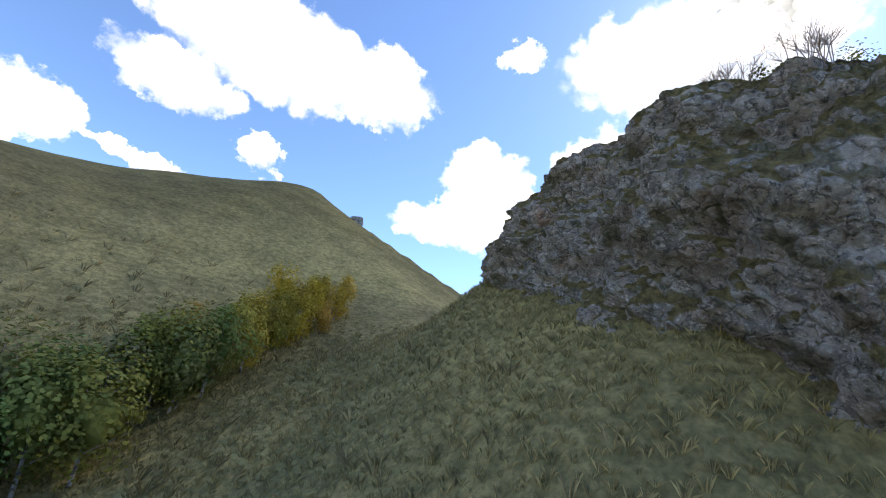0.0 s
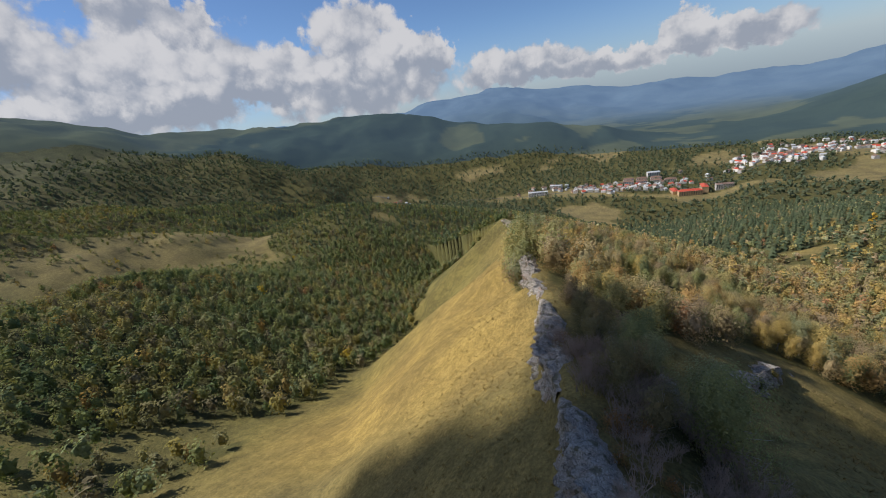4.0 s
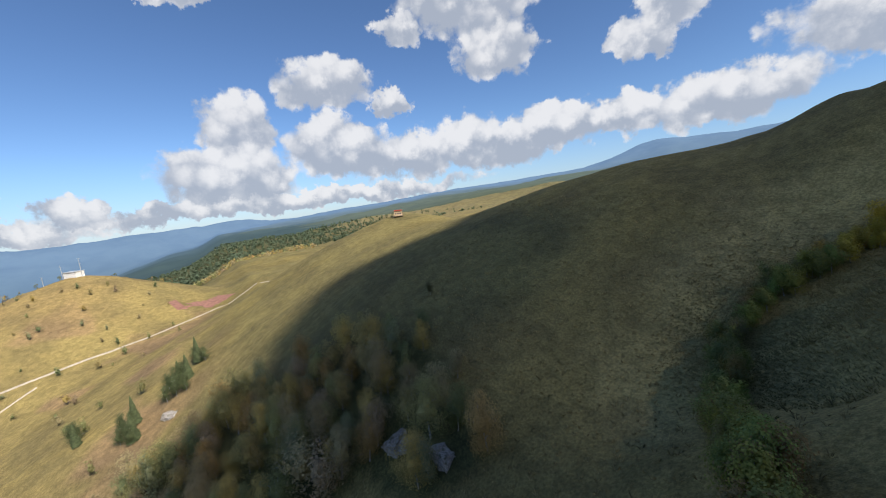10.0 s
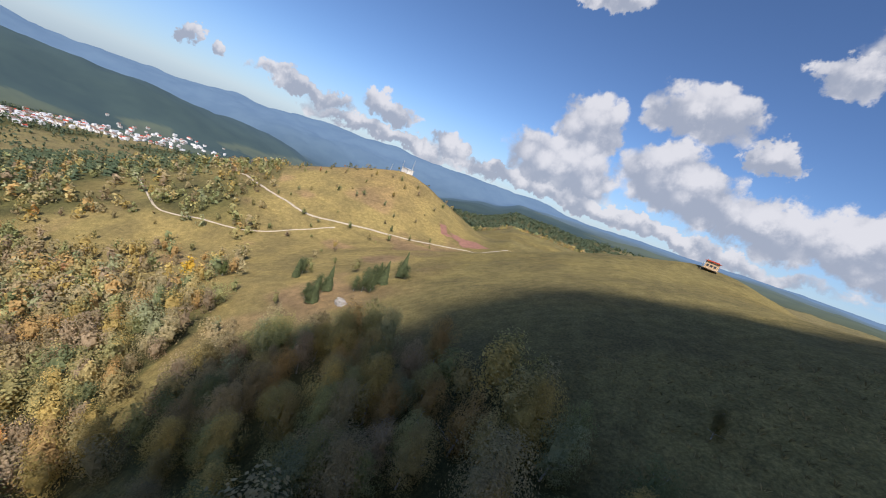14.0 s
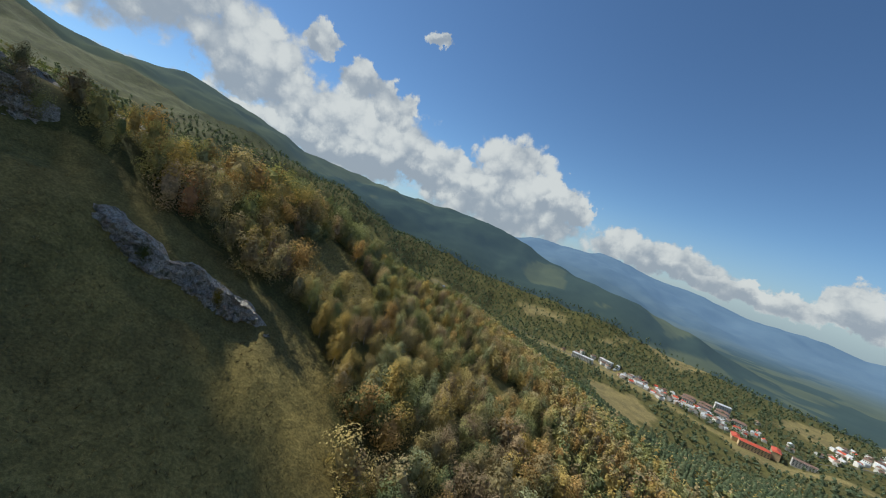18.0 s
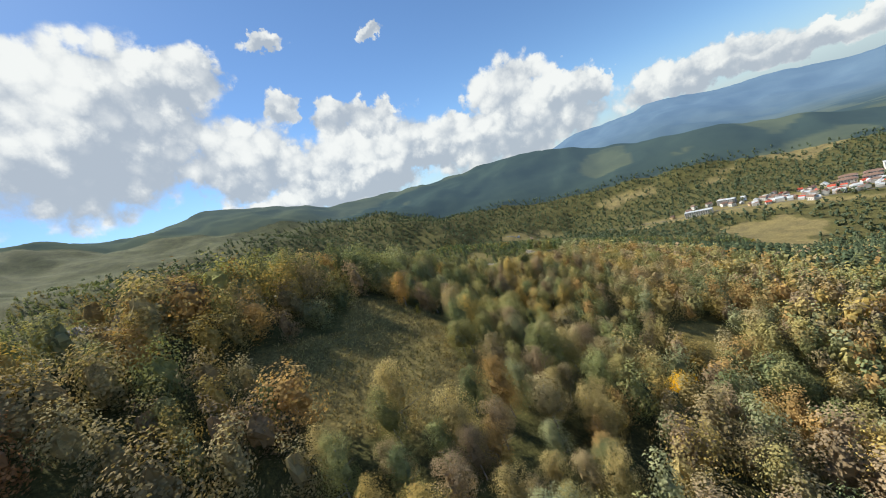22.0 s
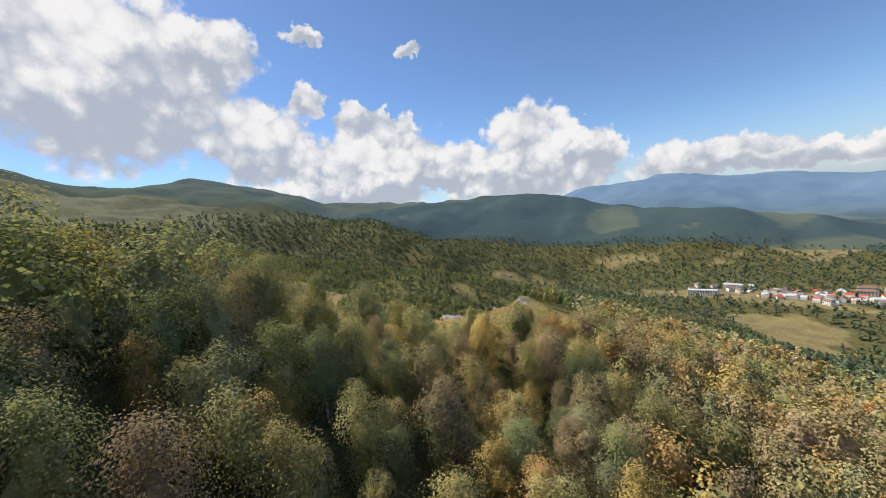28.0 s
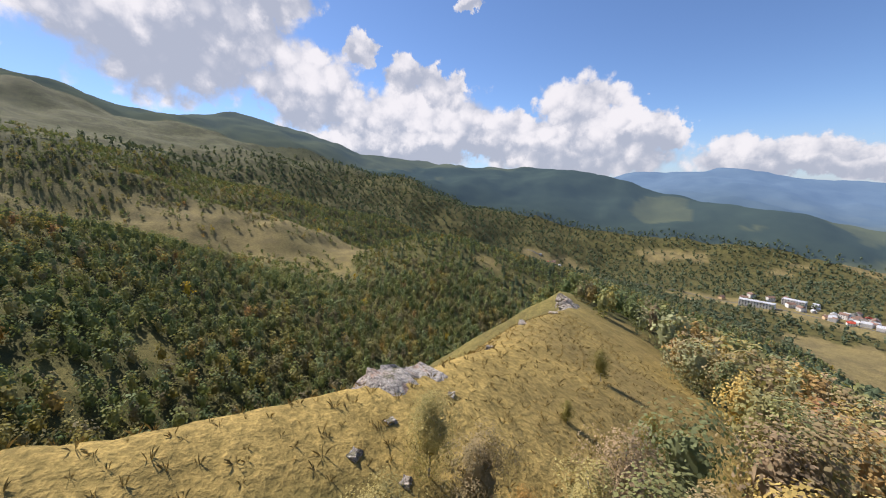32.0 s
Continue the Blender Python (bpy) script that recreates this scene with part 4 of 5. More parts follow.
SAPLINGS = [birch("birch_sapling", 1800, 8.0, w, 0.17, 70 + i) for i, w in enumerate((6.0, 7.2))]
HEDGE = [(27, -66, 0), (38, -52, 0), (42, -40, 0), (35, -20, 0), (26, -4, 0), (22, 4, 0)]
for k in range(150):
    hx, hy, _ = on_spine(HEDGE, 86.0 * k / 150)
    hx, hy = hx + rr.uniform(-1.6, 1.6), hy + rr.uniform(-1.6, 1.6)
    tint = (0.19, 0.20, 0.075) if hy > -56 else (0.36, 0.26, 0.06)
    stand(SAPLINGS[k % 2], hx, hy, rr, rr.uniform(0.36, 0.62) * (1.0 if hy < -12 else 1.25), tuple(c * rr.uniform(0.8, 1.25) for c in tint), "birch sapling with bent white stem in a hedge", "hedge of birch saplings")
x, y, r = scatter(120, 420, 10, 260, 15, 31, lambda x, y: 0.42 * (1 - woods(x, y)) * ramp(y - 0.1 * x, 10, 40))
planted("pasture_trees", MID, x, y, r.uniform(2.5, 6.5, x.size), tint_for(r, x, y) * 0.8, r, "scattered small trees on the dry pasture")
x, y, r = scatter(400, 640, 40, 340, 16, 32, lambda x, y: 0.5 * ramp(x + y, 520, 640))
planted("cone_hill_trees", LOW, x, y, r.uniform(3, 7, x.size), tint_for(r, x, y) * 0.7, r, "scattered trees on the flank of the round hill")

for master in (*BIRCHES, *SPRUCES, *SAPLINGS):
    drop_master(master)

# ---- rocks ----
def rough_rock(bm, wide, deep, high, seed, cuts=9, jag=0.22):
    """A weathered block: a cut-up box pushed about by noise, steep sided and ledged."""
    made = bmesh.ops.create_cube(bm, size=1.0)
    bmesh.ops.subdivide_edges(bm, edges=list({e for v in made["verts"] for e in v.link_edges}), cuts=cuts, use_grid_fill=True)
    for v in bm.verts:
        p = v.co.copy()
        round_ = 1 - 0.42 * max(abs(p.x), abs(p.y)) ** 2 * max(0, abs(p.z)) * 2
        q = Vector((p.x * wide * round_, p.y * deep * round_, p.z * high))
        k = Vector((q.x * 0.5 + seed * 7.1, q.y * 0.5, q.z * 0.8))
        n1 = noise.noise_vector(k * 0.6) * 1.0 + noise.noise_vector(k * 1.7) * 0.5 + noise.noise_vector(k * 4.1) * 0.22
        ledge = 0.12 * math.sin(q.z * 2.4 + 2 * noise.noise(k))
        far, _ = noise.voronoi(k * 2.2)
        chunk = 0.22 * min(1.0, (far[1] - far[0]) * 2.5)
        v.co = q * (0.94 + 0.1 * chunk) + Vector((n1.x + ledge * p.x * 2, n1.y + ledge * p.y * 2, 0.6 * n1.z)) * (jag * (deep + high) * 0.5) + Vector((p.x, p.y, 0)) * chunk * 2.4
    return bm


STONES = []
for i, (w, dp, h) in enumerate(((5.5, 3.0, 5.0), (4.0, 2.6, 6.2), (7.0, 3.2, 4.0), (3.4, 2.6, 3.0), (2.0, 1.6, 1.5))):
    bm = bmesh.new()
    rough_rock(bm, w, dp, h, i + 1, 16 if i < 3 else 10)
    me = bpy.data.meshes.new("rock_outcrop")
    bm.to_mesh(me)
    bm.free()
    me.materials.append(ROCK)
    STONES.append(me)


def boulder(kind, x, y, dz, turn, scale, label, group=""):
    ob = new("rock_outcrop", STONES[kind])
    ob.matrix_world = Matrix.Translation((x, y, lift(x, y) + dz)) @ Matrix.Rotation(turn, 4, "Z") @ Matrix.Scale(scale, 4)
    return tagged(ob, label, "rock", group)


def rock_wall(line, first, last, face, fall, label, group):
    """A jagged limestone edge along part of a line: a broken face that looks to one side (1: right of the run) and a turfed top."""
    cols, rows = max(24, int((last - first) * 4.5)), 30
    verts = []
    at = np.array([on_spine(line, first + (last - first) * i / (cols - 1)) for i in range(cols)])
    px, py = at[:, 0].copy(), at[:, 1].copy()
    for _ in range(40):
        px[1:-1], py[1:-1] = (px[:-2] + 2 * px[1:-1] + px[2:]) / 4, (py[:-2] + 2 * py[1:-1] + py[2:]) / 4
    wx, wy = np.gradient(px), np.gradient(py)
    size = np.hypot(wx, wy)
    ox, oy = face * wy / size, -face * wx / size
    top, foot, back = height(px - ox * 0.4, py - oy * 0.4), height(px + ox * 3.4, py + oy * 3.4), height(px - ox * 2.6, py - oy * 2.6)
    for i in range(cols):
        end = min(1.0, 5.0 * i / cols, 5.0 * (cols - 1 - i) / cols)
        tall = (top[i] - foot[i]) * 0.5 + fall * 0.5
        for j in range(rows):
            w, b = min(1.0, j / 22), max(0.0, (j - 22) / 7)
            out = 2.6 - 1.0 * w - 4.0 * b
            z = foot[i] - 0.8 + (top[i] + (0.3 + 0.14 * tall) * end - foot[i] + 0.8) * w
            z = z + (back[i] - 0.5 - z) * b * b
            x, y = px[i] + ox[i] * out, py[i] + oy[i] * out
            k = Vector((x * 0.42, y * 0.42, z * 0.55))
            gap, _ = noise.voronoi(k * 2.0)
            rough = 1.5 * noise.noise(k * 0.55) + 0.9 * noise.noise(k * 1.6) + 0.45 * noise.noise(k * 4.2) + 1.0 * min(1.0, (gap[1] - gap[0]) * 2.2) + 0.4 * math.sin(z * 2.1 + 3 * noise.noise(k))
            push = (rough * (0.35 + 0.12 * tall) - 0.2) * end * (1 - b)
            crag = (1.5 * noise.noise(k * 0.8 + Vector((9, 0, 0))) + 0.9 * noise.noise(k * 2.3)) * (0.35 + 0.12 * tall) * end * w * (1 - 0.8 * b)
            verts.append((x + ox[i] * push, y + oy[i] * push, z + crag - (1 - end) * 0.8 * w))
    faces = [(i * rows + j, (i + 1) * rows + j, (i + 1) * rows + j + 1, i * rows + j + 1)[::-face] for i in range(cols - 1) for j in range(rows - 1)]
    return tagged(new("rock_outcrop", mesh_of("rock_outcrop", verts, faces, ROCK, False)), label, "rock", group)


def run_at(y):
    """How far along the crest a given y lies."""
    return float(along(np.array([np.interp(y, [p[1] for p in CREST], [p[0] for p in CREST])]), np.array([float(y)]), CREST)[3][0])


for lo, hi, fall, label in ((-18, 8, 2.8, "low grey limestone edge along the crest"), (9, 44, 3.6, "pale grey limestone edge along the ridge crest"), (45, 58, 1.8, "low broken limestone edge of the crest"),
                            (58, 103, 7.5, "tall pale limestone face on the crest above the grass flank"), (106, 125, 3.0, "weathered limestone edge of the crest"),
                            (183, 193, 0.9, "broken limestone ledge on the grassy shoulder"), (252, 275, 4.0, "weathered grey limestone head at the end of the ridge")):
    rock_wall(CREST, run_at(lo), run_at(hi), -1, fall, label, "crest outcrops")
rock_wall(SHELF, 0.5, 30.5, 1, 3.5, "shaded limestone shelf below the crest", "lower rock band")
for lo, hi in ((0.2, 13.0), (12.0, 30.8)):
    rock_wall(BAND, lo, hi, 1, 1.6, "grey limestone band below the birch wood", "lower rock band")
for k in range(9):
    bx, by, turn = on_spine(BAND, 30.0 * k / 8)
    boulder(rr.choice([0, 2, 3]), bx + rr.uniform(1.0, 4.0), by + rr.uniform(-2.0, 2.0), rr.uniform(-0.5, 0.1), turn + rr.uniform(-0.8, 0.8), rr.uniform(0.2, 0.45), "grey limestone outcrop in the band below the wood", "lower rock band")
for bx, by, s in ((75, 2, 0.7), (72, 1, 0.6), (65, -1, 0.7), (69, 0, 0.5), (164, 45, 0.7), (167, 47, 0.5), (-97, 266, 0.5), (-101, 270, 0.55), (-91, 258, 0.4), (-60, 205, 0.2), (-70, 221, 0.3), (-80, 241, 0.3), (19, -100, 0.8), (16, -102, 0.7), (-45, 184, 0.2), (-43, 181, 0.16), (-47, 190, 0.2), (-41, 183, 0.14)):
    boulder(rr.choice([0, 2, 3]), bx, by, -0.2, rr.uniform(0, 6.28), s, "weathered grey limestone outcrop in the grass", "scattered outcrops")

# ---- the cliff at the head of the ridge ----
LIP = [(13.5, -15, -27.8), (17, -20, -26.8), (20.5, -25, -24.8), (22.6, -29, -22.4), (23.2, -33, -20.4), (22.8, -36, -19.4), (22.2, -39, -19.1), (21.8, -42.5, -18.9), (21.5, -45.8, -18.9), (20.3, -48.2, -19.2), (18.0, -50.2, -19.9), (14.5, -52, -21.2), (11, -51.5, -22)]


def inward(py):
    """The place on the crest behind the cliff's lip."""
    y = np.clip(py, -47, -16)
    return np.interp(y, [-62, -52, -38, -19, 0], [8, 12, 14, 13, 8]) - 2.0, y


def cliff_top(x, y):
    """The height of the cliff's turfed top."""
    lip_y = np.array([p[1] for p in LIP[:10]])[::-1]
    ex, ez = np.interp(y, lip_y, np.array([p[0] for p in LIP[:10]])[::-1]), np.interp(y, lip_y, np.array([p[2] for p in LIP[:10]])[::-1])
    ix, iy = inward(y)
    f = min(1.0, max(0.0, (x - ix) / max(0.1, ex - ix)))
    return (lift(float(ix), float(iy)) - 0.4) * (1 - f) + ez * f + 2.0 * f * (1 - f)


def cliff():
    """A wall of broken limestone with an overhanging nose at its southern end and a turfed top that runs back to the crest."""
    cols, rows, face = 430, 112, 84
    pts = np.array(LIP)
    s = np.concatenate([[0], np.cumsum(np.linalg.norm(np.diff(pts[:, :2], axis=0), axis=1))])
    at = np.linspace(0, s[-1], cols)
    line = np.stack([np.interp(at, s, pts[:, k]) for k in range(3)], 1)
    for _ in range(60):
        line[1:-1] = (line[:-2] + 2 * line[1:-1] + line[2:]) / 4
    way = np.gradient(line[:, :2], axis=0)
    way /= np.linalg.norm(way, axis=1, keepdims=True)
    foot = height(line[:, 0] - way[:, 1], line[:, 1] + way[:, 0]) - 2.5
    ix, iy = inward(line[:, 1])
    iz = height(ix, iy) - 0.6
    verts = []
    for i in range(cols):
        px, py, top = line[i]
        ox, oy = -way[i, 1], way[i, 0]
        nose = ramp(-py, 42, 47)
        for j in range(rows):
            w = min(1.0, j / face)
            back = max(0.0, (j - face) / (rows - 1 - face))
            z = foot[i] + (top - foot[i]) * w
            out = 1.0 * math.sin(2.7 * w) * (0.7 + 0.5 * nose) - 0.9 * max(0.0, (w - 0.82) / 0.18) ** 2 - 0.5 * (1 - w)
            x, y = px, py
            if back > 0:
                x, y = px + (ix[i] - px) * back, py + (iy[i] - py) * back
                z = top + (iz[i] - top) * back + 2.0 * back * (1 - back)
            k = Vector((x * 0.35, y * 0.35, z * 0.45))
            rough = 1.3 * noise.noise(k * 0.7) + 0.8 * noise.noise(k * 1.9) + 0.35 * noise.noise(k * 4.6)
            ledge = 0.35 * math.sin(z * 1.5 + 2.5 * noise.noise(k * 0.8))
            gap, _ = noise.voronoi(k * 5.5 + Vector((noise.noise(k * 4), noise.noise(k * 4 + Vector((5, 1, 2))), 0)) * 0.5)
            chunk = 0.26 * min(1.0, (gap[1] - gap[0]) * 2.6) + 0.10 * noise.noise(k * 16.0)
            push = (out + rough + ledge + chunk) * (1 - min(1.0, 4 * back)) - 0.2
            verts.append((x + ox * push, y + oy * push, z + (0.35 * noise.noise(k * 3) + 0.22 * noise.noise(k * 8)) * min(1.0, 0.4 + 3 * back)))
    faces = [(i * rows + j, (i + 1) * rows + j, (i + 1) * rows + j + 1, i * rows + j + 1) for i in range(cols - 1) for j in range(rows - 1)]
    return tagged(new("cliff", mesh_of("cliff", verts, faces, CLIFF_ROCK, True)), "broken grey limestone cliff with an overhanging nose and grassy ledges", "cliff")


cliff()

# ---- the cloud added before the sun to shade the hillside ----
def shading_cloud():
    """A lumpy cumulus of several heaps, added high up towards the sun to cast shade."""
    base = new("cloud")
    # heaps are placed and sized so their shadows darken the ridge and pasture
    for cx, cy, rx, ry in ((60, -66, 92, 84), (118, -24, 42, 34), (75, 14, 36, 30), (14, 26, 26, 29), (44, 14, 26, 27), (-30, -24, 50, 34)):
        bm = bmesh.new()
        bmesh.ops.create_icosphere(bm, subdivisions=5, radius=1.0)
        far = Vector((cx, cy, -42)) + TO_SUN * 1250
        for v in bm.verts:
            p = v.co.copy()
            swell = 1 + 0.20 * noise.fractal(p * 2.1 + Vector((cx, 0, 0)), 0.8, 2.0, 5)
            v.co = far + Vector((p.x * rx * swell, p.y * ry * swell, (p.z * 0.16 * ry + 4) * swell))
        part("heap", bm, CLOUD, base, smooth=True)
    return tagged(base, "white cumulus cloud added before the sun to shade the ridge", "cloud", kind="structure")


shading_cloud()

# ---- shrubs on the cliff top and bare brush along the crest ----
def brush(kind, tall, stems, seed):
    """A leafless shrub: many thin stems that fork and fan out from one root."""
    rng = np.random.RandomState(seed)
    base = new(kind)
    bm = bmesh.new()

    def stem(a, b, r0, r1):
        side = Vector((rng.uniform(-1, 1), rng.uniform(-1, 1), 0.1)).normalized()
        other = (b - a).cross(side).normalized()
        side = other.cross(b - a).normalized()
        lo = [bm.verts.new(a + (side * math.cos(t) + other * math.sin(t)) * r0) for t in (0, 2.1, 4.2)]
        hi = [bm.verts.new(b + (side * math.cos(t) + other * math.sin(t)) * r1) for t in (0, 2.1, 4.2)]
        for k in range(3):
            bm.faces.new((lo[k], lo[(k + 1) % 3], hi[(k + 1) % 3], hi[k]))

    for _ in range(stems):
        a, lean = rng.uniform(0, 6.283), rng.uniform(0.05, 0.5)
        foot = Vector((rng.uniform(-0.25, 0.25), rng.uniform(-0.25, 0.25), -0.2)) * tall
        foot.z = -0.3
        mid = foot + Vector((math.cos(a) * lean, math.sin(a) * lean, 1)) * tall * rng.uniform(0.4, 0.55)
        stem(foot, mid, 0.011 * tall, 0.008 * tall)
        for _ in range(6):
            tip = mid + Vector((math.cos(a) * lean + rng.uniform(-0.45, 0.45), math.sin(a) * lean + rng.uniform(-0.45, 0.45), rng.uniform(0.5, 1.0))) * tall * rng.uniform(0.3, 0.5)
            stem(mid, tip, 0.006 * tall, 0.002 * tall)
            for _ in range(3):
                f = rng.uniform(0.3, 0.9)
                start = mid.lerp(tip, f)
                stem(start, start + Vector((rng.uniform(-0.5, 0.5), rng.uniform(-0.5, 0.5), rng.uniform(0.2, 0.8))) * tall * 0.22, 0.004 * tall, 0.0015 * tall)
    part("branchwork", bm, BRUSH, base)
    return base


SHRUBS = [birch("shrub", 450, 2.0, w, 0.075, 90 + i) for i, w in enumerate((2.4, 3.2))]
BARES = [brush("bare_shrub", 3.4, 16, 95 + i) for i in range(2)]
for k in range(210):
    sy = rr.uniform(-45.5, -19)
    ix, _ = inward(sy)
    sx = rr.uniform(float(ix) - 3, float(np.interp(sy, [-48, -45, -36, -29, -20, -15], [20.0, 20.6, 21.6, 21.0, 15.5, 12.5])))
    tint = ((0.20, 0.16, 0.08), (0.12, 0.13, 0.05), (0.24, 0.17, 0.08), (0.16, 0.17, 0.06), (0.26, 0.14, 0.06))[k % 5]
    ob = stand(SHRUBS[k % 2], sx, sy, rr, rr.uniform(0.16, 0.6), tint, "low brown-green shrub on the cliff top", "cliff-top shrubs", "shrub")
    ob.location.z = max(ob.location.z, cliff_top(sx, sy) - 0.15)
for k in range(140):
    sy = rr.uniform(-26, 26)
    px, py, turn = on_spine(CREST, 36 + (sy + 26))
    out = rr.uniform(0.5, 12.0)
    sx, sy = px + out * math.sin(turn), py - out * math.cos(turn)
    if k % 4:
        ob = stand(BARES[k % 2], sx, sy, rr, rr.uniform(0.6, 1.25), (0.3, 0.25, 0.24), "leafless grey-brown shrub below the crest", "bare shrubs along the crest", "shrub")
    else:
        ob = stand(SHRUBS[k % 2], sx, sy, rr, rr.uniform(0.7, 1.3), ((0.26, 0.15, 0.07), (0.20, 0.17, 0.08))[k // 4 % 2], "russet autumn shrub below the crest", "autumn shrubs along the crest", "shrub")
for sx, sy, s in ((21.5, -35.5, 0.6), (20.6, -37, 0.45), (22, -33.5, 0.5)):
    ob = stand(BARES[0], sx, sy, rr, s, (0.3, 0.25, 0.24), "leafless grey-brown shrub on the cliff's edge", "bare shrubs along the crest", "shrub")
    ob.location.z = max(ob.location.z, cliff_top(sx, sy) - 0.1)
for master in (*SHRUBS, *BARES):
    drop_master(master)


# ---- roads ----
def ribbon(name, line, wide, mat, label, category="road", lift_by=0.25):
    """A strip laid over the land along a line of places."""
    pts = []
    for (ax, ay), (bx, by) in zip(line, line[1:]):
        steps = max(2, int(math.hypot(bx - ax, by - ay) / 5))
        pts += [(ax + (bx - ax) * k / steps, ay + (by - ay) * k / steps) for k in range(steps)]
    pts = np.array(pts + [line[-1]], float)
    for _ in range(6):
        pts[1:-1] = (pts[:-2] + 2 * pts[1:-1] + pts[2:]) / 4
    way = np.gradient(pts, axis=0)
    side = np.stack([-way[:, 1], way[:, 0]], 1) / np.linalg.norm(way, axis=1, keepdims=True)
    verts = []
    for s in (-0.5, -0.2, 0.2, 0.5):
        q = pts + side * wide * s
        verts.append(np.c_[q, height(q[:, 0], q[:, 1]) + (lift_by if abs(s) < 0.4 else -0.4)])
    count = len(pts)
    verts = np.concatenate(verts)
    faces = [(a * count + i, a * count + i + 1, (a + 1) * count + i + 1, (a + 1) * count + i) for a in range(3) for i in range(count - 1)]
    return tagged(new(name, mesh_of(name, verts, faces, mat, True)), label, category, kind="structure")


ribbon("road_1", [(640, 560), (540, 420), (430, 320), (345, 240), (312, 180), (300, 141), (326, 70), (360, 25), (345, -18), (300, -56), (264, -74), (245, -80)], 2.8, GRAVEL, "pale gravel track climbing round the dry hill")
ribbon("road_2", [(446, 128), (470, 156), (515, 218), (560, 280), (625, 362)], 3.6, GRAVEL, "white gravel track along the crest of the round hill")
ribbon("road_3", [(560, 560), (400, 400), (300, 290), (250, 210), (262, 150), (300, 118)], 1.8, GRAVEL, "grassy cart track across the pasture")
ribbon("road_4", [(-900, 1080), (-560, 1170), (-310, 1205), (-90, 1190), (120, 1180), (300, 1330), (480, 1440), (760, 1420), (1200, 1380), (1600, 1340)], 7.0, plain("asphalt", (0.10, 0.10, 0.105), 0.9), "grey asphalt valley road between the villages")
ribbon("soil_patch", [(372, 60), (382, 38), (398, 22)], 26, SOIL, "bare red soil cut into the slope beside the track", "soil", 0.35)

# ---- villages in the valley ----
def dwelling(wall_mat, roof_mat, wide, deep, high, pitch, floors):
    """A gabled house with storeys of windows, a door, a pitched roof with eaves and a chimney."""
    base = new("house")
    part("wall", box(bmesh.new(), 0, 0, -2, wide, deep, high + 2), wall_mat, base)
    bm = bmesh.new()
    e = 0.6
    rows = []
    for y in (-deep / 2 - e, deep / 2 + e):
        rows.append([bm.verts.new(p) for p in ((-wide / 2 - e, y, high - 0.25), (0, y, high + pitch), (wide / 2 + e, y, high - 0.25), (wide / 2 + e, y, high - 0.5), (0, y, high + pitch - 0.3), (-wide / 2 - e, y, high - 0.5))])
    for k in range(6):
        bm.faces.new((rows[0][k], rows[0][(k + 1) % 6], rows[1][(k + 1) % 6], rows[1][k]))
    bm.faces.new(rows[0]), bm.faces.new(rows[1][::-1])
    for y in (-deep / 2 + 0.01, deep / 2 - 0.01):
        bm.faces.new([bm.verts.new(p) for p in ((-wide / 2, y, high - 0.3), (0, y, high + pitch - 0.3), (wide / 2, y, high - 0.3))])
    roof = part("roof", bm, roof_mat, base)
    part("chimney", box(bmesh.new(), wide * 0.2, deep * 0.2, high, 0.8, 0.8, pitch + 0.6), GREYWALL, roof)
    for f in range(floors):
        for k in range(max(2, int(deep / 3.5))):
            y = -deep / 2 + deep * (k + 0.5) / max(2, int(deep / 3.5))
            for s in (-1, 1):
                part("window", box(bmesh.new(), s * wide / 2, y, 1.0 + 2.9 * f, 0.16, 1.3, 1.4), PANE, base)
    part("door", box(bmesh.new(), wide * 0.15, -deep / 2, 0, 1.1, 0.16, 2.1), BROWN_ROOF, base)
    return base


HOUSES = [dwelling(WHITEWASH, RED_ROOF, 9, 11, 5.6, 3.0, 2), dwelling(WHITEWASH, TIN_ROOF, 9, 12, 6.0, 2.6, 2), dwelling(OCHRE, BROWN_ROOF, 10, 10, 5.6, 3.4, 2), dwelling(GREYWALL, TIN_ROOF, 8, 10, 3.4, 2.6, 1), dwelling(WHITEWASH, BROWN_ROOF, 11, 14, 8.6, 3.2, 3)]
NAMES = ["white two-storey house with a red tin roof", "white two-storey house with a grey tin roof", "ochre house with a brown gabled roof", "small grey house with a tin roof", "white three-storey guest house with a brown roof"]
hr = np.random.RandomState(77)


def settle(cx, cy, rx, ry, count, group, turn=0.0, odds=None):
    """A village of gabled houses, spaced apart."""
    placed = []
    while len(placed) < count:
        u, v = hr.normal(0, 0.45, 2)
        c, s = math.cos(radians(turn)), math.sin(radians(turn))
        px, py = cx + u * rx * c - v * ry * s, cy + u * rx * s + v * ry * c
        if all(math.hypot(px - a, py - b) > 17 for a, b in placed):
            placed.append((px, py))
            k = hr.choice(5, p=odds)
            tagged(copy_thing(HOUSES[k], pose(px, py, lift(px, py) + 0.2, 0, 0, hr.uniform(0, 180))), NAMES[k], "house", group)


settle(-270, 1245, 130, 50, 16, "near village houses", 5)
settle(-60, 1215, 150, 45, 20, "village houses along the road", 0, [0.45, 0.15, 0.15, 0.1, 0.15])
settle(400, 1480, 190, 80, 44, "town houses", 35)
settle(860, 1420, 230, 90, 56, "far town houses", -8)
settle(-790, 1095, 60, 30, 6, "hamlet houses", 10, [0.1, 0.3, 0.1, 0.3, 0.2])
settle(1150, 1330, 120, 60, 12, "houses at the edge of town", 10)
for master in HOUSES:
    drop_master(master)


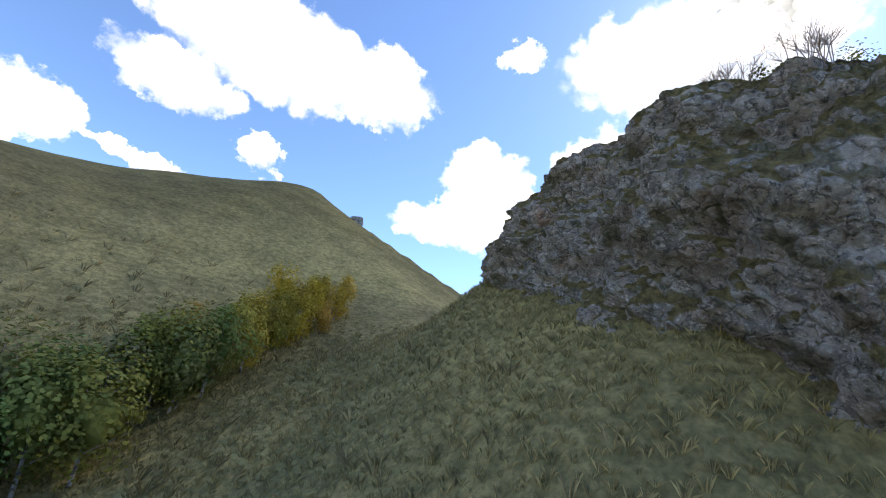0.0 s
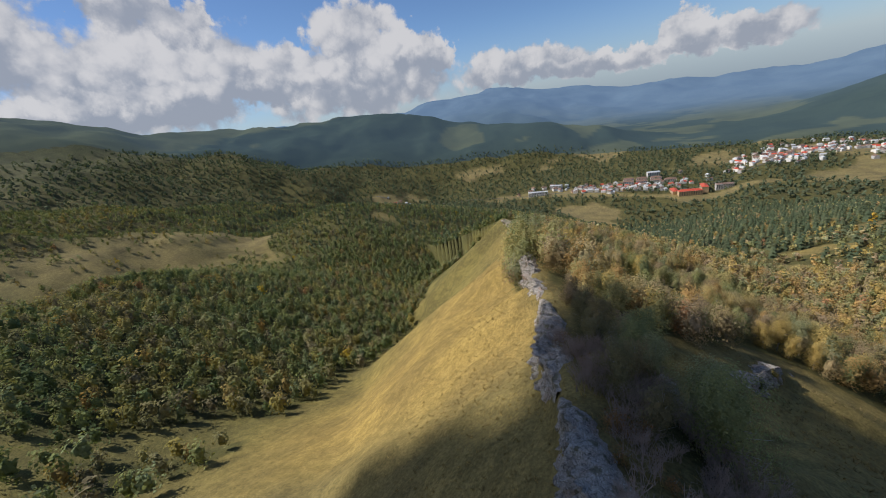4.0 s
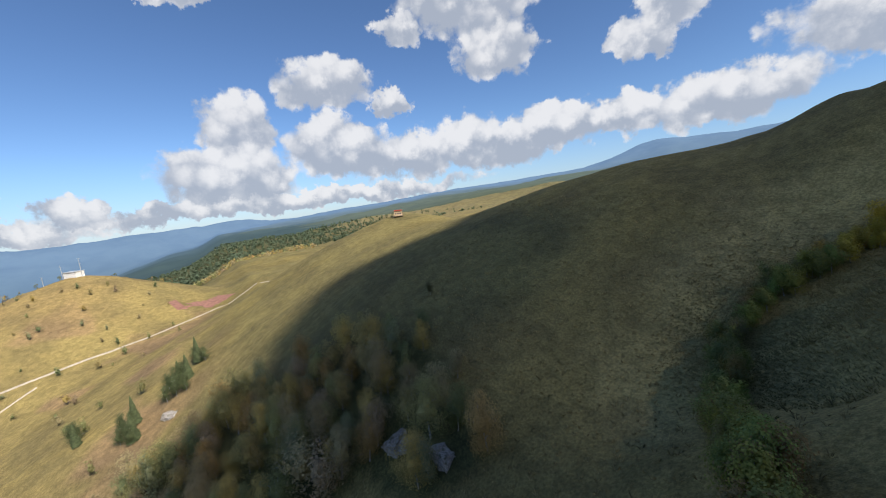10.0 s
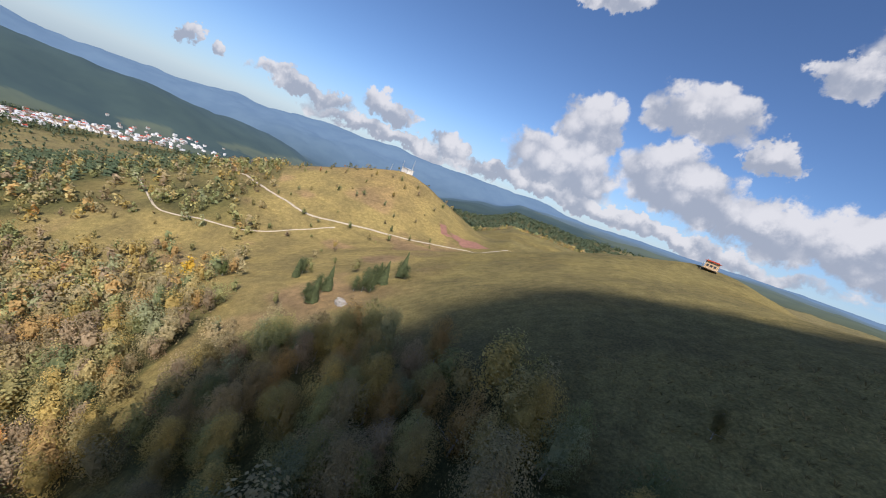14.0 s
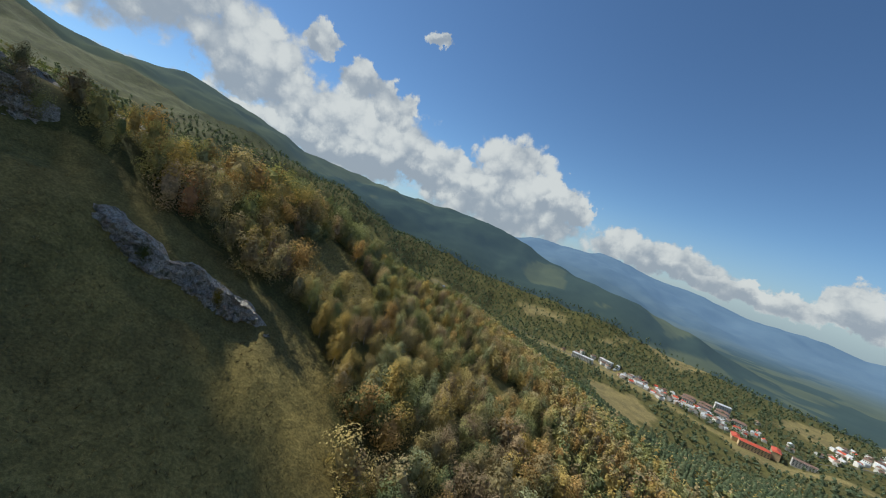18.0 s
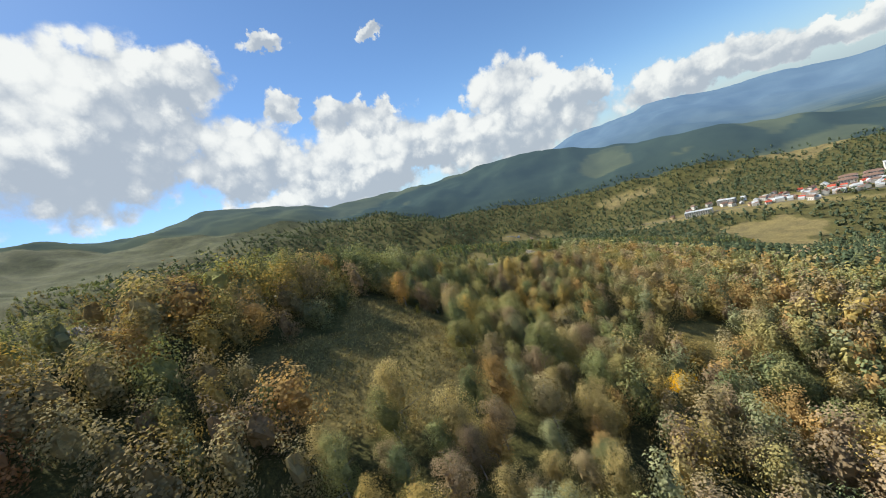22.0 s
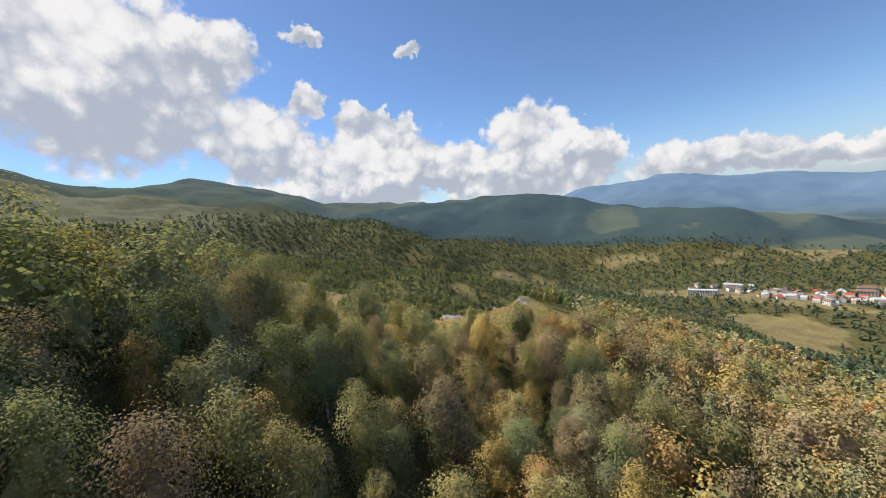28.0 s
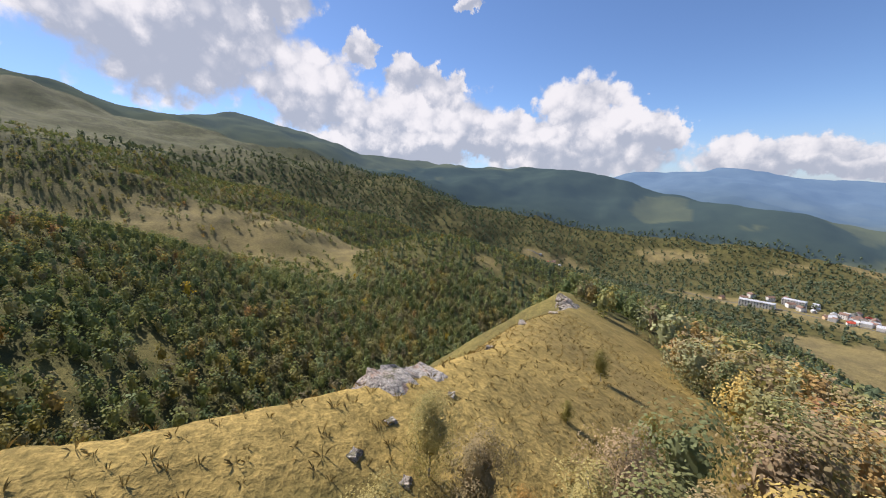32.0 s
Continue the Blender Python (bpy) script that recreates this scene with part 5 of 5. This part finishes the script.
def far_roofs(name, mat_pair, spots, label):
    """The close-set small houses of a town, walls and gabled roofs in one mesh."""
    verts, faces, slots = [], [], []
    for cx, cy, rx, ry, turn, count in spots:
        for _ in range(count):
            u, v = hr.normal(0, 0.5, 2)
            c, s = math.cos(radians(turn)), math.sin(radians(turn))
            px, py = cx + u * rx * c - v * ry * s, cy + u * rx * s + v * ry * c
            w, d, h, a = hr.uniform(3.5, 6), hr.uniform(4, 8), hr.uniform(4.5, 8), radians(turn) + hr.choice([0, 1.57]) + hr.uniform(-0.2, 0.2)
            ca, sa, z, first = math.cos(a), math.sin(a), lift(px, py), len(verts)
            for q in ((-w, -d, -1), (w, -d, -1), (w, d, -1), (-w, d, -1), (-w, -d, h), (w, -d, h), (w, d, h), (-w, d, h), (0, -d, h + 0.6 * w), (0, d, h + 0.6 * w)):
                verts.append((px + q[0] * ca - q[1] * sa, py + q[0] * sa + q[1] * ca, z + q[2]))
            for f in ((0, 1, 5, 4), (2, 3, 7, 6), (1, 2, 6, 5), (3, 0, 4, 7), (4, 5, 8), (6, 7, 9)):
                faces.append([first + k for k in f]), slots.append(0)
            for f in ((5, 6, 9, 8), (7, 4, 8, 9)):
                faces.append([first + k for k in f]), slots.append(1)
    me = bpy.data.meshes.new(name)
    me.from_pydata(verts, [], faces)
    me.materials.append(mat_pair[0]), me.materials.append(mat_pair[1])
    me.polygons.foreach_set("material_index", slots)
    return tagged(new(name, me), label, "houses", kind="stuff")


TOWN = ((330, 1420, 140, 100, 45), (540, 1500, 190, 130, 10), (720, 1390, 190, 120, -10), (1026, 1420, 220, 130, 0), (1360, 1390, 240, 130, -5), (-60, 1225, 190, 50, 0))
far_roofs("town_houses", (WHITEWASH, TIN_ROOF), [(*t, 40) for t in TOWN], "close-set white houses with grey tin roofs in the valley town")
far_roofs("town_cottages", (WHITEWASH, RED_ROOF), [(*t, 13) for t in TOWN], "close-set white cottages with red roofs in the valley town")
far_roofs("town_blocks", (GREYWALL, BROWN_ROOF), [(*t, 24) for t in TOWN], "grey houses with brown roofs in the valley town")


bm = box(bmesh.new(), 0, 0, 0, 2.6, 0.2, 1.5)
WINDOW = bpy.data.meshes.new("window")
bm.to_mesh(WINDOW)
bm.free()
WINDOW.materials.append(PANE)


def block(name, x, y, turn, wide, deep, floors, wall_mat, roof_mat, label, hipped=True):
    """A long hotel block: storeys of windows between the piers, a cornice and a low roof."""
    base = new(name)
    high = 3.1 * floors
    part("wall", box(bmesh.new(), 0, 0, -4, wide, deep, high + 4), wall_mat, base)
    part("cornice", box(bmesh.new(), 0, 0, high, wide + 1.0, deep + 1.0, 0.5), WHITEWASH, base)
    bm = bmesh.new()
    if hipped:
        lo = [bm.verts.new((sx * (wide / 2 + 0.8), sy * (deep / 2 + 0.8), high + 0.5)) for sx, sy in ((-1, -1), (1, -1), (1, 1), (-1, 1))]
        a, b = bm.verts.new((-wide / 2 + deep / 2, 0, high + 4.5)), bm.verts.new((wide / 2 - deep / 2, 0, high + 4.5))
        for f in ((lo[0], lo[1], b, a), (lo[1], lo[2], b), (lo[2], lo[3], a, b), (lo[3], lo[0], a), lo[::-1]):
            bm.faces.new(f)
    else:
        box(bm, 0, 0, high + 0.5, wide, deep, 0.8)
    part("roof", bm, roof_mat, base)
    for f in range(floors):
        for s in (-1, 1):
            for k in range(int(wide / 5)):
                pane = new("window", WINDOW)
                pane.parent, pane.location = base, (-wide / 2 + wide * (k + 0.5) / int(wide / 5), s * deep / 2, 3.1 * f + 0.9)
    base.matrix_world = pose(x, y, lift(x, y), 0, 0, turn)
    return tagged(base, label, "hotel")


block("hotel", -306, 1186, 8, 62, 14, 4, WHITEWASH, TIN_ROOF, "long white four-storey hotel with a grey roof", False)
block("hotel", -262, 1262, -6, 40, 14, 4, GREYWALL, TIN_ROOF, "grey hotel block with a flat roof", False)
block("hotel", 112, 1120, 10, 54, 16, 4, OCHRE, RED_ROOF, "large hotel with bright red hipped roofs")
block("hotel", 78, 1142, 100, 34, 15, 3, OCHRE, RED_ROOF, "red-roofed wing of the large hotel")
block("hotel", 146, 1150, 95, 36, 15, 5, OCHRE, RED_ROOF, "red-roofed tower wing of the large hotel")
block("hotel", 192, 1158, 5, 40, 14, 4, GREYWALL, BROWN_ROOF, "dark grey hotel block beside the red roofs", False)
block("hotel", 30, 1335, 12, 36, 16, 5, WHITEWASH, TIN_ROOF, "tall white hotel at the wood's edge", False)
for k in range(7):
    block("apartment_house", -40 + 38 * (k % 4), 1262 + 30 * (k // 4), 4, 30, 13, 3, WHITEWASH, BROWN_ROOF, "pale apartment house with a brown hipped roof")

# ---- the hut on the knob and the lift station on the round hill ----
hut = new("hut")
part("wall", box(bmesh.new(), 0, 0, -1, 7, 5.4, 5.2, 0.05), OCHRE, hut)
bm = bmesh.new()
box(bm, 0, 0, 4.2, 8.4, 6.8, 0.35, 0.05), box(bm, 0, 0, 4.55, 6.4, 4.8, 0.5, 0.1)
part("roof", bm, RED_ROOF, hut)
for sx in (-2, 0, 2):
    part("window", box(bmesh.new(), sx, 2.7, 1.2, 1.2, 0.14, 1.3), PANE, hut)
part("deck", box(bmesh.new(), 0, 4.2, -0.4, 9, 3.2, 0.3), WOOD, hut)
for sx in (-4.2, 4.2):
    part("post", box(bmesh.new(), sx, 5.4, -3, 0.25, 0.25, 5.4), WOOD, hut)
hut.matrix_world = pose(230, -76, lift(230, -76) + 0.4, 0, 0, 60) @ Matrix.Scale(0.68, 4)
tagged(hut, "small ochre hut with a red flat-eaved roof on the grassy knob", "hut")

station = new("lift_station")
part("wall", box(bmesh.new(), 0, 0, -1, 12, 7, 5), WHITEWASH, station)
part("roof", box(bmesh.new(), 0, 0, 4, 13, 8, 0.5), TIN_ROOF, station)
part("door", box(bmesh.new(), 0, -3.5, 0, 3, 0.16, 2.8), PANE, station)
station.matrix_world = pose(446, 128, lift(446, 128), 0, 0, 50)
tagged(station, "white lift station with a flat grey roof on the round hill", "building")


def mast(x, y, tall, label):
    base = new("mast")
    bm = bmesh.new()
    bmesh.ops.create_cone(bm, segments=8, radius1=0.35, radius2=0.16, depth=tall, matrix=Matrix.Translation((0, 0, tall / 2)), cap_ends=True)
    part("pole", bm, STEEL, base)
    for z in (0.7, 0.85, 0.97):
        part("crossarm", box(bmesh.new(), 0, 0, tall * z, 3.2, 0.2, 0.25), STEEL, base)
    base.matrix_world = pose(x, y, lift(x, y) - 0.3, 0, 0, 40)
    return tagged(base, label, "mast", "masts on the round hill")


mast(441, 122, 16, "grey steel mast beside the lift station"), mast(453, 137, 13, "grey steel mast beside the lift station"), mast(468, 154, 9, "short steel lift pylon on the white track")

# ---- grass ----
def tufts(name, x, y, tall, blades, tint, rng, label):
    """Tussocks of bent blades, one object."""
    z = height(x, y)
    count = x.size
    a = rng.uniform(0, 6.283, (count, blades))
    lean = rng.uniform(0.25, 0.95, (count, blades)) * tall[:, None]
    up = tall[:, None] * rng.uniform(0.6, 1.15, (count, blades))
    wide = 0.04 * tall[:, None] * rng.uniform(0.6, 1.3, (count, blades))
    c, s = np.cos(a), np.sin(a)
    root = np.stack([x[:, None] + 0.18 * tall[:, None] * c, y[:, None] + 0.18 * tall[:, None] * s, np.broadcast_to(z[:, None], a.shape) - 0.04], -1)
    across, out = np.stack([-s, c, 0 * s], -1) * wide[..., None], np.stack([c * lean, s * lean, up], -1)
    mid = root + out * np.array([0.35, 0.35, 0.62])
    verts = np.stack([root - across, root + across, mid + across * 0.7, root + out, root + out, mid - across * 0.7], 2).reshape(-1, 6, 3)
    verts = verts[:, [0, 1, 2, 3, 5]]
    me = mesh_of(name, verts.reshape(-1, 3), np.arange(verts.shape[0] * 5).reshape(-1, 5), GRASS)
    paint(me, "tint", np.repeat(tint, blades * 5, 0))
    return tagged(new(name, me), label, "grass", kind="stuff")


def grass_tint(rng, x, y, base, other):
    f = np.clip(0.5 + fbm(x, y, 7, 3) * 1.6 + rng.uniform(-0.3, 0.3, x.size), 0, 1)[:, None]
    return (np.array(base) * (1 - f) + np.array(other) * f) * rng.uniform(0.75, 1.25, (x.size, 1))


def bare(x, y):
    return 1 - ramp(woods(x, y), 0.1, 0.5)


x, y, r = scatter(14, 52, -66, -24, 0.27, 51, lambda x, y: 0.9 * ramp(-np.hypot(x - 31, y + 43), -24, -14))
tufts("steep_pasture_grass", x, y, r.uniform(0.12, 0.32, x.size), 11, grass_tint(r, x, y, (0.245, 0.215, 0.092), (0.33, 0.265, 0.12)), r, "tussocky olive autumn grass on the steep bank")
x, y, r = scatter(-34, 36, 88, 152, 0.95, 52, lambda x, y: bare(x, y) * ramp(-np.abs(along(x, y, CREST)[1] - 26), -34, -26))
tufts("meadow_tussocks", x, y, r.uniform(0.4, 0.85, x.size), 7, grass_tint(r, x, y, (0.30, 0.27, 0.115), (0.46, 0.38, 0.18)), r, "bumpy tussocks of yellowing grass on the meadow")
x, y, r = scatter(-95, 20, -10, 245, 1.25, 53, lambda x, y: bare(x, y) * ramp(along(x, y, CREST)[0] * -1, -42, -4) * 0.9)
tufts("ridge_grass", x, y, r.uniform(0.22, 0.55, x.size), 6, grass_tint(r, x, y, (0.25, 0.19, 0.075), (0.36, 0.27, 0.10)), r, "dry straw-coloured grass on the ridge")
x, y, r = scatter(25, 120, -70, 70, 1.5, 54, lambda x, y: bare(x, y) * 0.85)
tufts("shaded_pasture_grass", x, y, r.uniform(0.3, 0.7, x.size), 6, grass_tint(r, x, y, (0.215, 0.175, 0.082), (0.32, 0.25, 0.125)), r, "rough olive-brown grass on the shaded pasture")
